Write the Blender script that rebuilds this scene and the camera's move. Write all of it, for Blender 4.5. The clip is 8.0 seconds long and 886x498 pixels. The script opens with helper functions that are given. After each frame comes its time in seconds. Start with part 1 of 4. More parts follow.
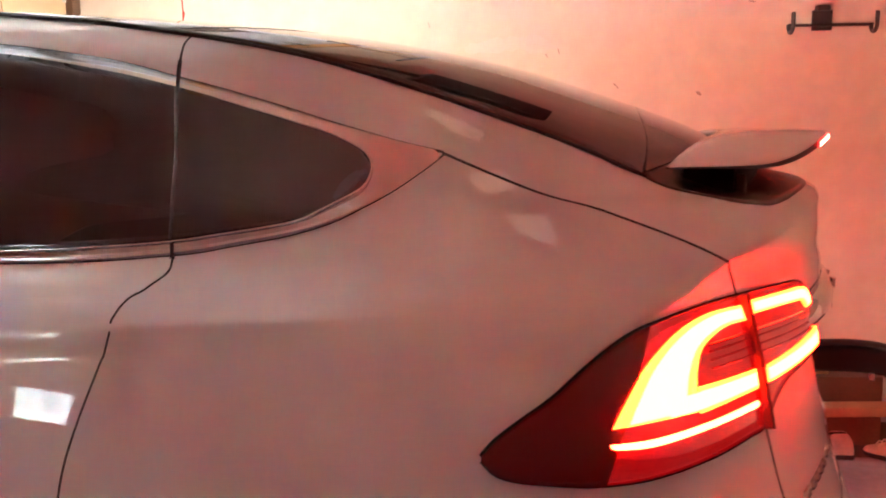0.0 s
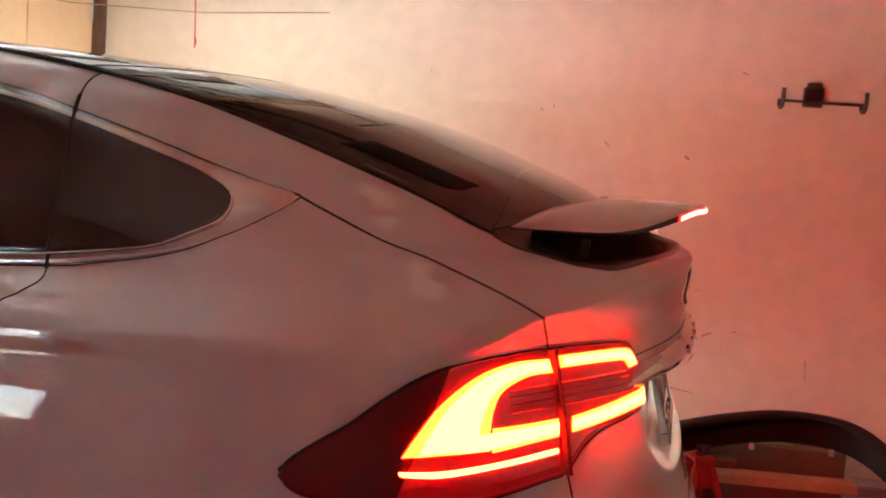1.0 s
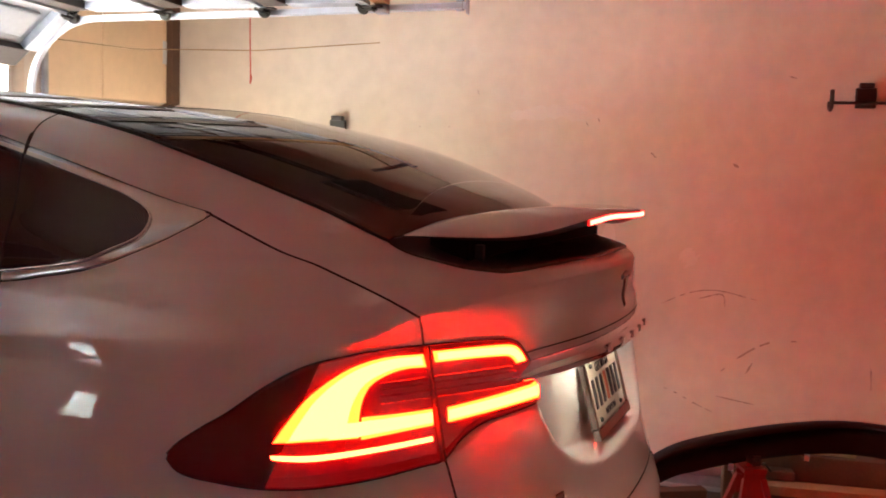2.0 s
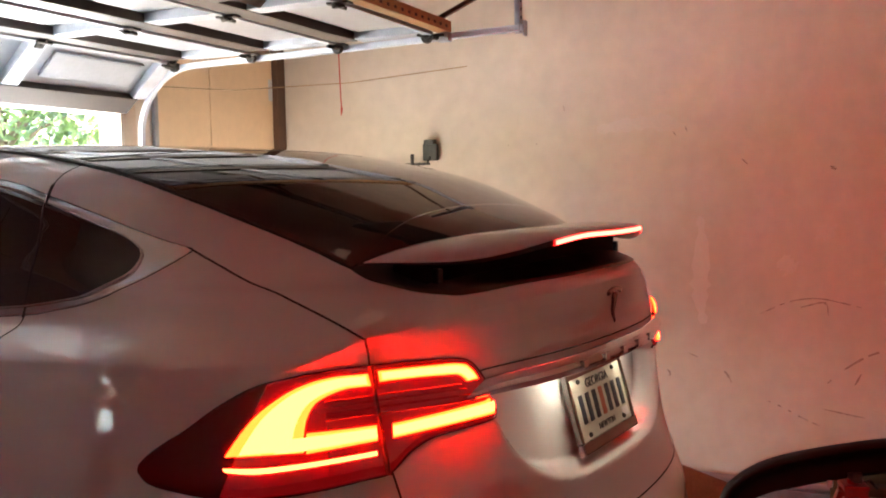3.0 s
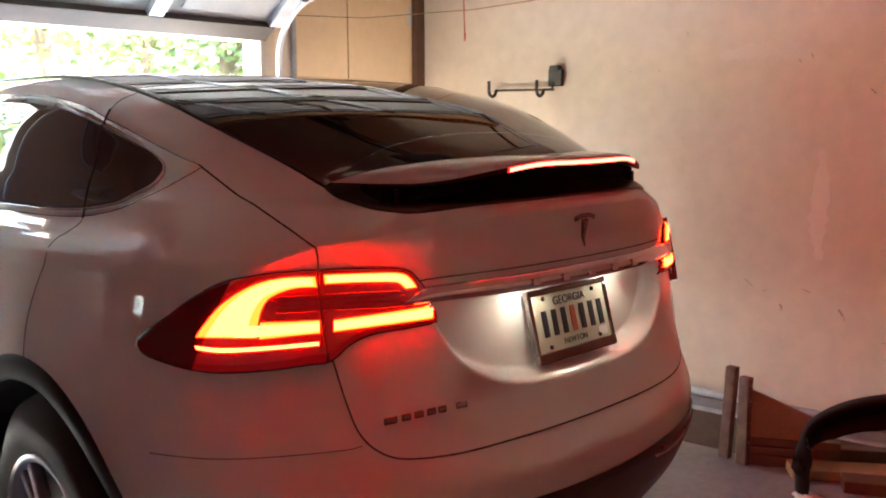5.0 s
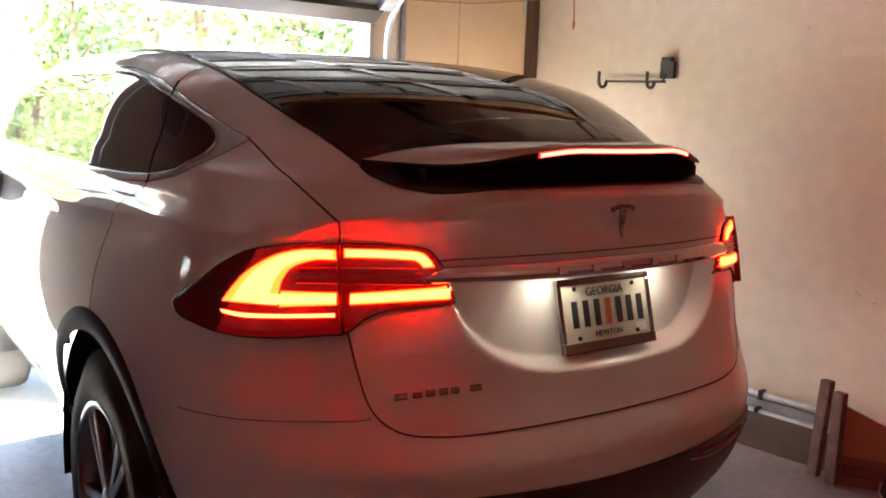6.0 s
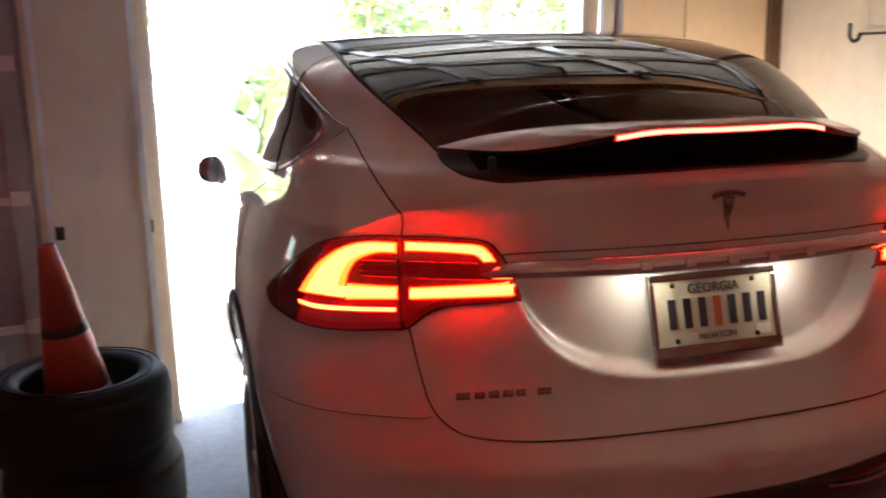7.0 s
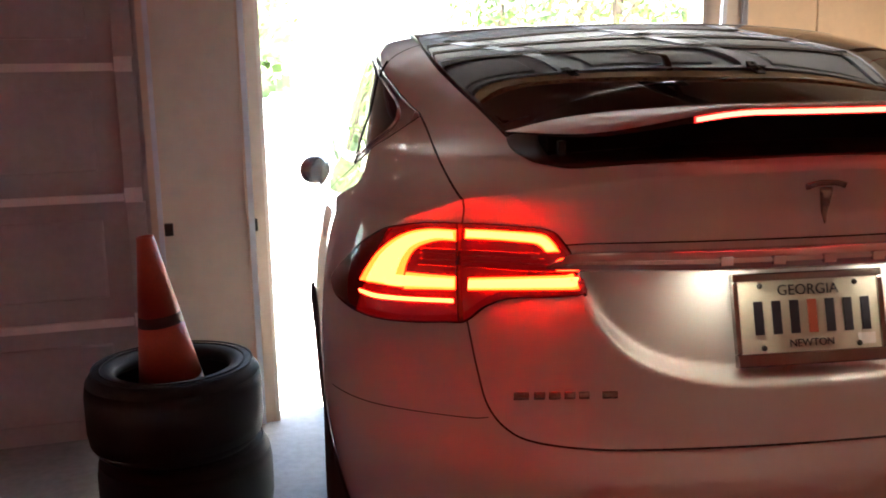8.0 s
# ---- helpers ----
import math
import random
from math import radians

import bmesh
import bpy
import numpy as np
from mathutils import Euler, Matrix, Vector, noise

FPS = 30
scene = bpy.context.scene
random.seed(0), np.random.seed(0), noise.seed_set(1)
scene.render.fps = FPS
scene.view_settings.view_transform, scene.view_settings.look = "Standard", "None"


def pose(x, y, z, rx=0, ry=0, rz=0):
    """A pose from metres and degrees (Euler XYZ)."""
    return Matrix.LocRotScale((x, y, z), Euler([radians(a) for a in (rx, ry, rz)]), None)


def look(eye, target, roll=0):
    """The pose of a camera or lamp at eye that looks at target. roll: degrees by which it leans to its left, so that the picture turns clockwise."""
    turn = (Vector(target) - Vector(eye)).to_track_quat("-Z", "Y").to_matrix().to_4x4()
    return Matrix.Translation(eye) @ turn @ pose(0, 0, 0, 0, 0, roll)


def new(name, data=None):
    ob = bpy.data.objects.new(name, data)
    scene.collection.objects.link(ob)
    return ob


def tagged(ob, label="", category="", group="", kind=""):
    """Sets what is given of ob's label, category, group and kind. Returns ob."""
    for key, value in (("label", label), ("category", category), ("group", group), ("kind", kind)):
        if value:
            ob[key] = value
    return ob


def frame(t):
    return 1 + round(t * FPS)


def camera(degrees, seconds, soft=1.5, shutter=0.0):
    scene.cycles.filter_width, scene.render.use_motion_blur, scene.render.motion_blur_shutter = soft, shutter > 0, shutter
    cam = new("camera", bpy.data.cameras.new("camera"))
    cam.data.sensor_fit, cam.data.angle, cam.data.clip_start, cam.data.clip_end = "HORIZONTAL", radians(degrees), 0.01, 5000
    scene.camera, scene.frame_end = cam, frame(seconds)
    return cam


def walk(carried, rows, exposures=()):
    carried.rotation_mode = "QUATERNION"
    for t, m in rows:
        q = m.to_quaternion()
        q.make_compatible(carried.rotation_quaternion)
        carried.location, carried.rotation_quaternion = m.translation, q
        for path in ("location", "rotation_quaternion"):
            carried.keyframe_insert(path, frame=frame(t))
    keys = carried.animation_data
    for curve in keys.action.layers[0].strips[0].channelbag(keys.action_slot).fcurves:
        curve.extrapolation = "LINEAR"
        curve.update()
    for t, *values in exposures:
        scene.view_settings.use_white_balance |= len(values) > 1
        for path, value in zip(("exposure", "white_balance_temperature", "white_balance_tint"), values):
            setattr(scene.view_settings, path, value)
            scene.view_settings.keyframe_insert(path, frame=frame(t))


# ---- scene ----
from mathutils.bvhtree import BVHTree

cam = camera(52.5, 8.0, soft=1.8, shutter=0.3)
PATH = [
    (0, (-2.009, 0.325, 1.662), (-0.073, 0.744, 1.382), -0.7),
    (0.5, (-2.073, 0.170, 1.674), (-0.137, 0.610, 1.437), 2.6),
    (1, (-2.07, -0.005, 1.696), (-0.146, 0.503, 1.496), 4.3),
    (1.2, (-2.072, -0.065, 1.70), (-0.155, 0.490, 1.516), 5.0),
    (2.3, (-2.06, -0.621, 1.704), (-0.286, 0.285, 1.519), 0.8),
    (2.5, (-2.035, -0.737, 1.688), (-0.318, 0.27, 1.484), 0.7),
    (3, (-1.969, -0.829, 1.734), (-0.294, 0.255, 1.598), -1.1),
    (3.5, (-2.01, -0.925, 1.758), (-0.342, 0.173, 1.658), -0.5),
    (4, (-1.992, -1.002, 1.749), (-0.389, 0.181, 1.579), 0.4),
    (4.5, (-1.905, -1.173, 1.754), (-0.411, 0.135, 1.512), -0.0),
    (5, (-1.8, -1.392, 1.747), (-0.431, 0.034, 1.445), -0.2),
    (5.2, (-1.787, -1.49, 1.751), (-0.486, -0.003, 1.439), -0.9),
    (6.3, (-1.455, -1.582, 1.729), (-0.403, 0.081, 1.371), 2.1),
    (6.5, (-1.333, -1.611, 1.741), (-0.371, 0.098, 1.347), 1.0),
    (7, (-1.1, -1.677, 1.771), (-0.566, 0.208, 1.367), -1.3),
    (7.5, (-0.994, -1.684, 1.703), (-0.646, 0.252, 1.342), -2.0),
    (8, (-0.94, -1.612, 1.685), (-0.686, 0.34, 1.328), -1.2),
]
EXPOSURES = [(0, 6.25), (0.3, 5.9), (0.6, 5.68), (1.2, 5.58), (2.3, 5.22), (3.0, 5.0), (3.5, 4.6), (4.5, 5.0), (5.2, 5.02), (6.5, 4.78), (8, 4.82)]
walk(cam, [(t, look(eye, target, roll)) for t, eye, target, roll in PATH], EXPOSURES)

# ---- light ----
SUN_AZ, SUN_EL = radians(95), radians(62)
world = bpy.data.worlds.new("sky")
scene.world = world
world.use_nodes = True
wn = world.node_tree
sky = wn.nodes.new("ShaderNodeTexSky")
sky.sky_type, sky.sun_disc, sky.sun_elevation, sky.sun_rotation = "NISHITA", False, SUN_EL, SUN_AZ
wn.links.new(sky.outputs[0], wn.nodes["Background"].inputs[0])
wn.nodes["Background"].inputs[1].default_value = 0.15
sun = bpy.data.lights.new("sun", "SUN")
sun.energy, sun.angle, sun.color = 5.0, radians(0.5), (1.0, 0.95, 0.86)
sun_ob = new("sun", sun)
to_sun = Vector((-math.sin(SUN_AZ) * math.cos(SUN_EL), math.cos(SUN_AZ) * math.cos(SUN_EL), math.sin(SUN_EL)))
sun_ob.rotation_euler = to_sun.to_track_quat("Z", "Y").to_euler()


# ---- materials ----
def material(name, colour, rough=0.5, metal=0.0, var=0.0, scale=6.0, bump=0.0, bump_scale=60.0, coat=0.0, emit=0.0, tint=None, spec=0.5, island=0.0):
    """A principled material with blotches of one scale and grain of another."""
    m = bpy.data.materials.new(name)
    m.use_nodes = True
    nt = m.node_tree
    b = nt.nodes["Principled BSDF"]
    b.inputs["Base Color"].default_value = (*colour, 1)
    b.inputs["Roughness"].default_value, b.inputs["Metallic"].default_value = rough, metal
    b.inputs["Coat Weight"].default_value, b.inputs["Coat Roughness"].default_value = coat, 0.02
    b.inputs["Coat IOR"].default_value = 1.6
    b.inputs["Specular IOR Level"].default_value = spec
    if emit:
        b.inputs["Emission Color"].default_value, b.inputs["Emission Strength"].default_value = (*(tint or colour), 1), emit
    if var or bump:
        co = nt.nodes.new("ShaderNodeTexCoord")
        if var:
            big, fine = nt.nodes.new("ShaderNodeTexNoise"), nt.nodes.new("ShaderNodeTexNoise")
            big.inputs["Scale"].default_value, big.inputs["Detail"].default_value = scale, 5
            fine.inputs["Scale"].default_value, fine.inputs["Detail"].default_value = scale * 14, 3
            add = nt.nodes.new("ShaderNodeMath")
            add.operation = "MULTIPLY_ADD"
            add.inputs[1].default_value = 0.4
            nt.links.new(co.outputs["Object"], big.inputs["Vector"])
            nt.links.new(co.outputs["Object"], fine.inputs["Vector"])
            nt.links.new(fine.outputs["Fac"], add.inputs[0])
            nt.links.new(big.outputs["Fac"], add.inputs[2])
            ramp = nt.nodes.new("ShaderNodeValToRGB")
            ramp.color_ramp.elements[0].position, ramp.color_ramp.elements[1].position = 0.45, 0.95
            dark = tint if tint and not emit else tuple(c * (1 - var) for c in colour)
            ramp.color_ramp.elements[0].color = (*dark, 1)
            ramp.color_ramp.elements[1].color = (*[min(1, c * (1 + 0.35 * var)) for c in colour], 1)
            nt.links.new(add.outputs[0], ramp.inputs[0])
            nt.links.new(ramp.outputs[0], b.inputs["Base Color"])
            rr = nt.nodes.new("ShaderNodeMapRange")
            rr.inputs[3].default_value, rr.inputs[4].default_value = max(0, rough - 0.12 * (var > 0.1)), min(1, rough + 0.1 * (var > 0.1))
            nt.links.new(big.outputs["Fac"], rr.inputs[0])
            nt.links.new(rr.outputs[0], b.inputs["Roughness"])
        if bump:
            n2, bp = nt.nodes.new("ShaderNodeTexNoise"), nt.nodes.new("ShaderNodeBump")
            n2.inputs["Scale"].default_value, n2.inputs["Detail"].default_value = bump_scale, 4
            bp.inputs["Strength"].default_value, bp.inputs["Distance"].default_value = bump, 0.004
            nt.links.new(co.outputs["Object"], n2.inputs["Vector"])
            nt.links.new(n2.outputs["Fac"], bp.inputs["Height"])
            nt.links.new(bp.outputs[0], b.inputs["Normal"])
    return m


PAINT = material("white_paint", (0.62, 0.605, 0.585), 0.6, var=0.03, scale=2, coat=1.0)
GLASS = material("tinted_glass", (0.026, 0.023, 0.022), 0.02, spec=1.0)
TRIM = material("satin_chrome", (0.66, 0.66, 0.67), 0.16, 1.0, var=0.05, scale=8)
CHROME = material("chrome", (0.75, 0.75, 0.76), 0.07, 1.0, var=0.05, scale=8)
# Chrome base toned down to paint the dark surroundings it reflects.
EMBLEM = material("darkened_chrome", (0.30, 0.28, 0.27), 0.16, 1.0, var=0.1, scale=9)
BLACK = material("black_plastic", (0.02, 0.02, 0.021), 0.4, var=0.3, scale=9)
SATIN = material("satin_black", (0.012, 0.011, 0.011), 0.42, var=0.2, scale=9, spec=0.3)
MATT = material("matt_black", (0.006, 0.005, 0.005), 0.8, spec=0.15)
# Maroon base paints the lamps' red reflection into the recess.
POCKET = material("red_tinted_recess", (0.03, 0.010, 0.010), 0.35, var=0.2, scale=9)
ARCH = material("grained_black_plastic", (0.014, 0.013, 0.013), 0.75, var=0.2, scale=20, bump=0.2, bump_scale=300, spec=0.15)
RUBBER = material("rubber", (0.015, 0.0145, 0.015), 0.75, var=0.4, scale=7, bump=0.3, bump_scale=120, spec=0.45)
RIM = material("grey_alloy", (0.32, 0.32, 0.33), 0.35, 1.0, var=0.1, scale=9)
GAP = material("panel_gap", (0.012, 0.011, 0.011), 0.8)
LENS = material("red_lens", (0.10, 0.004, 0.004), 0.15, coat=0.5, emit=0.0025, tint=(1.0, 0.004, 0.004))
LENS_GLOW = material("glowing_red_lens", (0.06, 0.003, 0.003), 0.1, coat=1.0, emit=0.0045, tint=(1.0, 0.004, 0.006))
CEILING_LAMP = material("lit_diffuser", (0.9, 0.85, 0.7), 0.5, emit=0.013, tint=(1.0, 0.80, 0.55))
FILL_BULB = material("warm_fill_bulb", (0.9, 0.85, 0.75), 0.4, emit=10.0, tint=(1.0, 0.87, 0.74))
LENS_DEEP = material("dark_red_lens", (0.13, 0.005, 0.007), 0.2, coat=0.3, spec=0.3)
LENS_EDGE = material("lens_edge", (0.012, 0.002, 0.002), 0.6, spec=0.2)
LED = material("red_led_bar", (0.6, 0.05, 0.01), 0.4, emit=5.6, tint=(1.0, 0.0045, 0.0005))
LED_CORE = material("bright_led_core", (0.6, 0.1, 0.02), 0.4, emit=5.8, tint=(1.0, 0.0085, 0.0022))
LED_TOP = material("brake_led", (0.6, 0.03, 0.01), 0.4, emit=1.2, tint=(1.0, 0.034, 0.021))
# Dim red surround paints the halo round the bright brake line.
BRAKE_HALO = material("red_brake_halo", (0.3, 0.01, 0.01), 0.3, emit=0.08, tint=(1.0, 0.01, 0.01))
PLATE_LED = material("plate_lamp", (0.9, 0.9, 0.85), 0.4, emit=2.6, tint=(1.0, 0.93, 0.74))
PLATE = material("plate_white", (0.56, 0.53, 0.42), 0.35, var=0.1, scale=12)
INK = material("plate_ink", (0.02, 0.02, 0.03), 0.5)
INK_RED = material("plate_red_ink", (0.45, 0.10, 0.05), 0.5)
WALLBOARD = material("painted_wallboard", (0.73, 0.638, 0.525), 0.75, var=0.2, scale=0.7, bump=0.15, bump_scale=35)
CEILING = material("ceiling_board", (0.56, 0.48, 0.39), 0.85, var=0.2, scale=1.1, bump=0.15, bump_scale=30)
PATCH = material("bare_patch", (0.77, 0.685, 0.59), 0.6, var=0.1, scale=5)
SCUFF = material("scuff", (0.52, 0.40, 0.32), 0.8, var=0.5, scale=30)
STRIP = material("joint_strip", (0.80, 0.77, 0.75), 0.8, var=0.15, scale=5)
BOARD = material("tan_board", (0.68, 0.53, 0.39), 0.7, var=0.15, scale=2.5, bump=0.1)
WALL_PANEL = material("pale_tan_panel", (0.88, 0.67, 0.44), 0.6, var=0.12, scale=1.5, bump=0.1)
BROWN = material("brown_timber", (0.13, 0.065, 0.035), 0.6, var=0.35, scale=6, bump=0.3)
OCHRE = material("ochre_strut", (0.60, 0.34, 0.13), 0.55, var=0.25, scale=7)
DARK_BOARD = material("dark_brown_board", (0.30, 0.155, 0.085), 0.7, var=0.35, scale=5, bump=0.2)
WORN = material("worn_post", (0.20, 0.125, 0.095), 0.75, var=0.6, scale=11, bump=0.4)
TIMBER = material("raw_timber", (0.44, 0.29, 0.15), 0.65, var=0.3, scale=7, bump=0.3)
CONCRETE = material("concrete", (0.27, 0.27, 0.285), 0.7, var=0.4, scale=1.6, bump=0.4, bump_scale=90)
STEM_FACE = material("brown_stem_face", (0.10, 0.075, 0.06), 0.85, var=0.45, scale=3, bump=0.5, bump_scale=60)
DRIVE = material("pale_drive", (0.68, 0.65, 0.60), 0.8, var=0.2, scale=0.8, bump=0.3)
GRASS = material("grass", (0.10, 0.15, 0.04), 0.9, var=0.5, scale=0.6, bump=0.6)
DOOR_WHITE = material("door_skin", (0.40, 0.41, 0.42), 0.45, var=0.18, scale=3)
DOOR_TAN = material("closed_door_skin", (0.44, 0.43, 0.44), 0.6, var=0.2, scale=2)
DOOR_RAIL = material("dark_door_rail", (0.07, 0.05, 0.04), 0.55, var=0.3, scale=8)
ZINC = material("galvanised_steel", (0.52, 0.55, 0.60), 0.55, 0.6, var=0.25, scale=14)
# Pale bluish base paints the metal's daylight glint into the tracks.
TRACK = material("lit_galvanised_track", (0.72, 0.77, 0.84), 0.5, 0.3, var=0.12, scale=14)
STEEL = material("dark_steel", (0.06, 0.055, 0.05), 0.45, 0.6, var=0.4, scale=12)
RED_CORD = material("red_cord", (0.55, 0.06, 0.04), 0.7)
PANE = material("clear_glass", (1, 1, 1), 0.0)
PANE.node_tree.nodes["Principled BSDF"].inputs["Transmission Weight"].default_value = 1.0
FROSTED = material("frosted_glass", (0.55, 0.56, 0.55), 0.45)
FROSTED.node_tree.nodes["Principled BSDF"].inputs["Transmission Weight"].default_value = 1.0
WHITE = material("white_card", (0.75, 0.74, 0.72), 0.6, var=0.1, scale=8)
CONE = material("orange_cone", (0.50, 0.065, 0.03), 0.5, var=0.3, scale=7)
CONE_DARK = material("dirty_collar", (0.10, 0.05, 0.04), 0.6, var=0.4, scale=9)
RED_STEEL = material("red_enamel", (0.24, 0.016, 0.013), 0.35, var=0.3, scale=9)
LEAF = material("leaf", (0.13, 0.18, 0.045), 0.6, var=0.5, scale=1.1, tint=(0.05, 0.085, 0.018))
LEAF_PALE = material("pale_leaf", (0.19, 0.22, 0.055), 0.6, var=0.5, scale=1.1, tint=(0.08, 0.12, 0.03))
SHOE = material("worn_cream_leather", (0.62, 0.50, 0.40), 0.6, var=0.35, scale=14, bump=0.3, bump_scale=150)
BARK = material("bark", (0.14, 0.10, 0.07), 0.9, var=0.4, scale=4, bump=0.6)


# ---- building helpers ----
def mesh_ob(name, verts, faces, mat, parent=None, smooth=True):
    me = bpy.data.meshes.new(name)
    me.from_pydata([tuple(v) for v in verts], [], [tuple(f) for f in faces])
    me.update()
    if smooth:
        me.polygons.foreach_set("use_smooth", [True] * len(me.polygons))
    me.materials.append(mat)
    ob = new(name, me)
    if parent:
        ob.parent = parent
    return ob


def part(name, bm, mat, parent=None, label="", smooth=False):
    bmesh.ops.recalc_face_normals(bm, faces=bm.faces)
    me = bpy.data.meshes.new(name)
    bm.to_mesh(me)
    bm.free()
    if smooth:
        me.polygons.foreach_set("use_smooth", [True] * len(me.polygons))
    me.materials.append(mat)
    ob = new(name, me)
    if parent:
        ob.parent = parent
    if label:
        ob["label"] = label
    return ob


def box(bm, lo, hi, m=None, bevel=0.0):
    got = bmesh.ops.create_cube(bm, size=1)["verts"]
    c = [(a + b) / 2 for a, b in zip(lo, hi)]
    s = [b - a for a, b in zip(lo, hi)]
    bmesh.ops.transform(bm, matrix=Matrix.Translation(c) @ Matrix.Diagonal((*s, 1)), verts=got)
    if bevel:
        edges = {e for v in got for e in v.link_edges}
        got = [v for v in bmesh.ops.bevel(bm, geom=list(edges), offset=bevel, segments=2, affect="EDGES", profile=0.6)["verts"]]
    if m is not None:
        bmesh.ops.transform(bm, matrix=m, verts=[v for v in got if v.is_valid])
    return bm


def boxes(*lohi, bevel=0.0):
    bm = bmesh.new()
    for lo, hi in lohi:
        box(bm, lo, hi, bevel=bevel)
    return bm


def thing(name, m, label, category, group="", kind=""):
    ob = new(name)
    ob.matrix_world = m
    return tagged(ob, label, category, group, kind)


# ---- the garage, in its own axes: the front right inner corner is its origin ----
G = pose(2.60, 3.43, 0, 0, 0, 8)
H = 3.02           # ceiling
OPEN_L, OPEN_R, OPEN_T = -3.88, -1.45, 2.18
DOOR2_L, DOOR2_R = -6.85, -4.42
LEFT, BACK = -8.3, -7.0
LITE_L, LITE_R, LITE_B, LITE_T = -6.28, -5.84, 1.38, 1.77   # small light in the second door


def room(name, bm, mat, label, category, smooth=False):
    ob = part(name, bm, mat, None, smooth=smooth)
    ob.matrix_world = G
    return tagged(ob, label, category, kind="structure")


room("floor", boxes(((LEFT, BACK, -0.1), (0, 0.15, 0))), CONCRETE, "grey worn concrete garage floor", "floor")
wall_right = room("wall_right", boxes(((0, BACK, 0), (0.14, 0.14, H))), WALLBOARD, "cream painted wallboard with scuffs and stains", "wall")
room("wall_back", boxes(((LEFT, BACK - 0.14, 0), (0, BACK, H))), WALLBOARD, "cream painted wallboard wall", "wall")
room("wall_left", boxes(((LEFT - 0.14, BACK, 0), (LEFT, 0.14, H))), WALLBOARD, "cream painted wallboard wall", "wall")
room("wall_front", boxes(((OPEN_R, 0, 0), (0, 0.14, H)), ((OPEN_L, 0, OPEN_T), (OPEN_R, 0.14, H)), ((DOOR2_R, 0, 0), (OPEN_L, 0.14, H)),
     ((LEFT, 0, 2.44), (DOOR2_R, 0.14, H)), ((LEFT, 0, 0), (DOOR2_L, 0.14, 2.44))), WALLBOARD, "cream painted wall round two door openings", "wall")
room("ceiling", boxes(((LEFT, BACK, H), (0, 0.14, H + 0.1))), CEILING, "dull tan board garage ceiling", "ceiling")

# ground outside: drive, then grass, rising gently to the horizon
def rising(name, x0, x1, profile, mat, label, category):
    v, f = [], []
    for y, z in profile:
        v += [(x0, y, z), (x1, y, z)]
    for k in range(len(profile) - 1):
        f.append((2 * k, 2 * k + 1, 2 * k + 3, 2 * k + 2))
    ob = mesh_ob(name, v, f, mat, smooth=False)
    ob.matrix_world = G
    tagged(ob, label, category, kind="structure")


RISE = [(0.15, -0.02), (8, -0.02), (14, 0.25), (60, 2.7), (120, 4.5)]
rising("ground", -500, 500, [(y, z - 0.05) for y, z in RISE] + [(1500, 5.0)], GRASS, "sunlit grass outside the garage", "ground")
# Carried far left, out of view, to bounce daylight into the garage.
rising("driveway", -30, 12, RISE[:4], DRIVE, "pale sunlit concrete driveway", "driveway")

# ---- the car's skin: level by level, half width, tail, corner depth, corner power, nose ----
SKIN = [  # z, half width, tail y, corner depth, power, nose y
    (0.42, 0.82, 0.16, 0.55, 2.6, 4.70),
    (0.56, 0.885, 0.04, 0.62, 2.45, 4.86),
    (0.72, 0.93, -0.075, 0.68, 2.35, 4.92),
    (0.88, 0.96, -0.112, 0.72, 2.3, 4.92),
    (1.00, 0.965, -0.075, 0.74, 2.3, 4.90),
    (1.10, 0.96, -0.05, 0.75, 2.3, 4.84),
    (1.22, 0.948, -0.036, 0.75, 2.3, 4.70),
    (1.32, 0.931, -0.03, 0.75, 2.3, 4.45),
    (1.40, 0.905, -0.035, 0.76, 2.28, 4.25),
    (1.435, 0.880, -0.03, 0.77, 2.32, 4.18),
    (1.47, 0.846, -0.035, 0.75, 2.22, 4.10),
    (1.515, 0.826, -0.034, 0.83, 2.03, 3.98),
    (1.535, 0.820, -0.014, 0.86, 1.99, 3.93),
    (1.555, 0.814, 0.062, 0.86, 2.03, 3.87),
    (1.585, 0.801, 0.135, 0.87, 2.15, 3.80),
    (1.61, 0.792, 0.168, 0.89, 2.2, 3.73),
    (1.65, 0.783, 0.245, 0.86, 2.25, 3.62),
    (1.71, 0.772, 0.405, 0.72, 2.3, 3.44),
    (1.76, 0.760, 0.553, 0.64, 2.26, 3.28),
    (1.80, 0.745, 0.715, 0.62, 2.1, 3.12),
    (1.835, 0.71, 0.905, 0.60, 1.9, 2.95),
    (1.86, 0.65, 1.15, 0.55, 2.0, 2.68),
    (1.875, 0.54, 1.50, 0.42, 2.3, 2.55),
    (1.881, 0.34, 1.75, 0.25, 2.1, 2.42),
]


def smooth_table(table, count):
    """Rows between the rows, on Catmull-Rom curves."""
    a = np.array(table)
    a = np.vstack([2 * a[0] - a[1], a, 2 * a[-1] - a[-2]])
    out = []
    for s in np.linspace(0, len(table) - 1.000001, count):
        i = int(s)
        t = s - i
        p0, p1, p2, p3 = a[i:i + 4]
        out.append(0.5 * (2 * p1 + (p2 - p0) * t + (2 * p0 - 5 * p1 + 4 * p2 - p3) * t * t + (3 * p1 - p0 - 3 * p2 + p3) * t ** 3))
    return np.array(out)


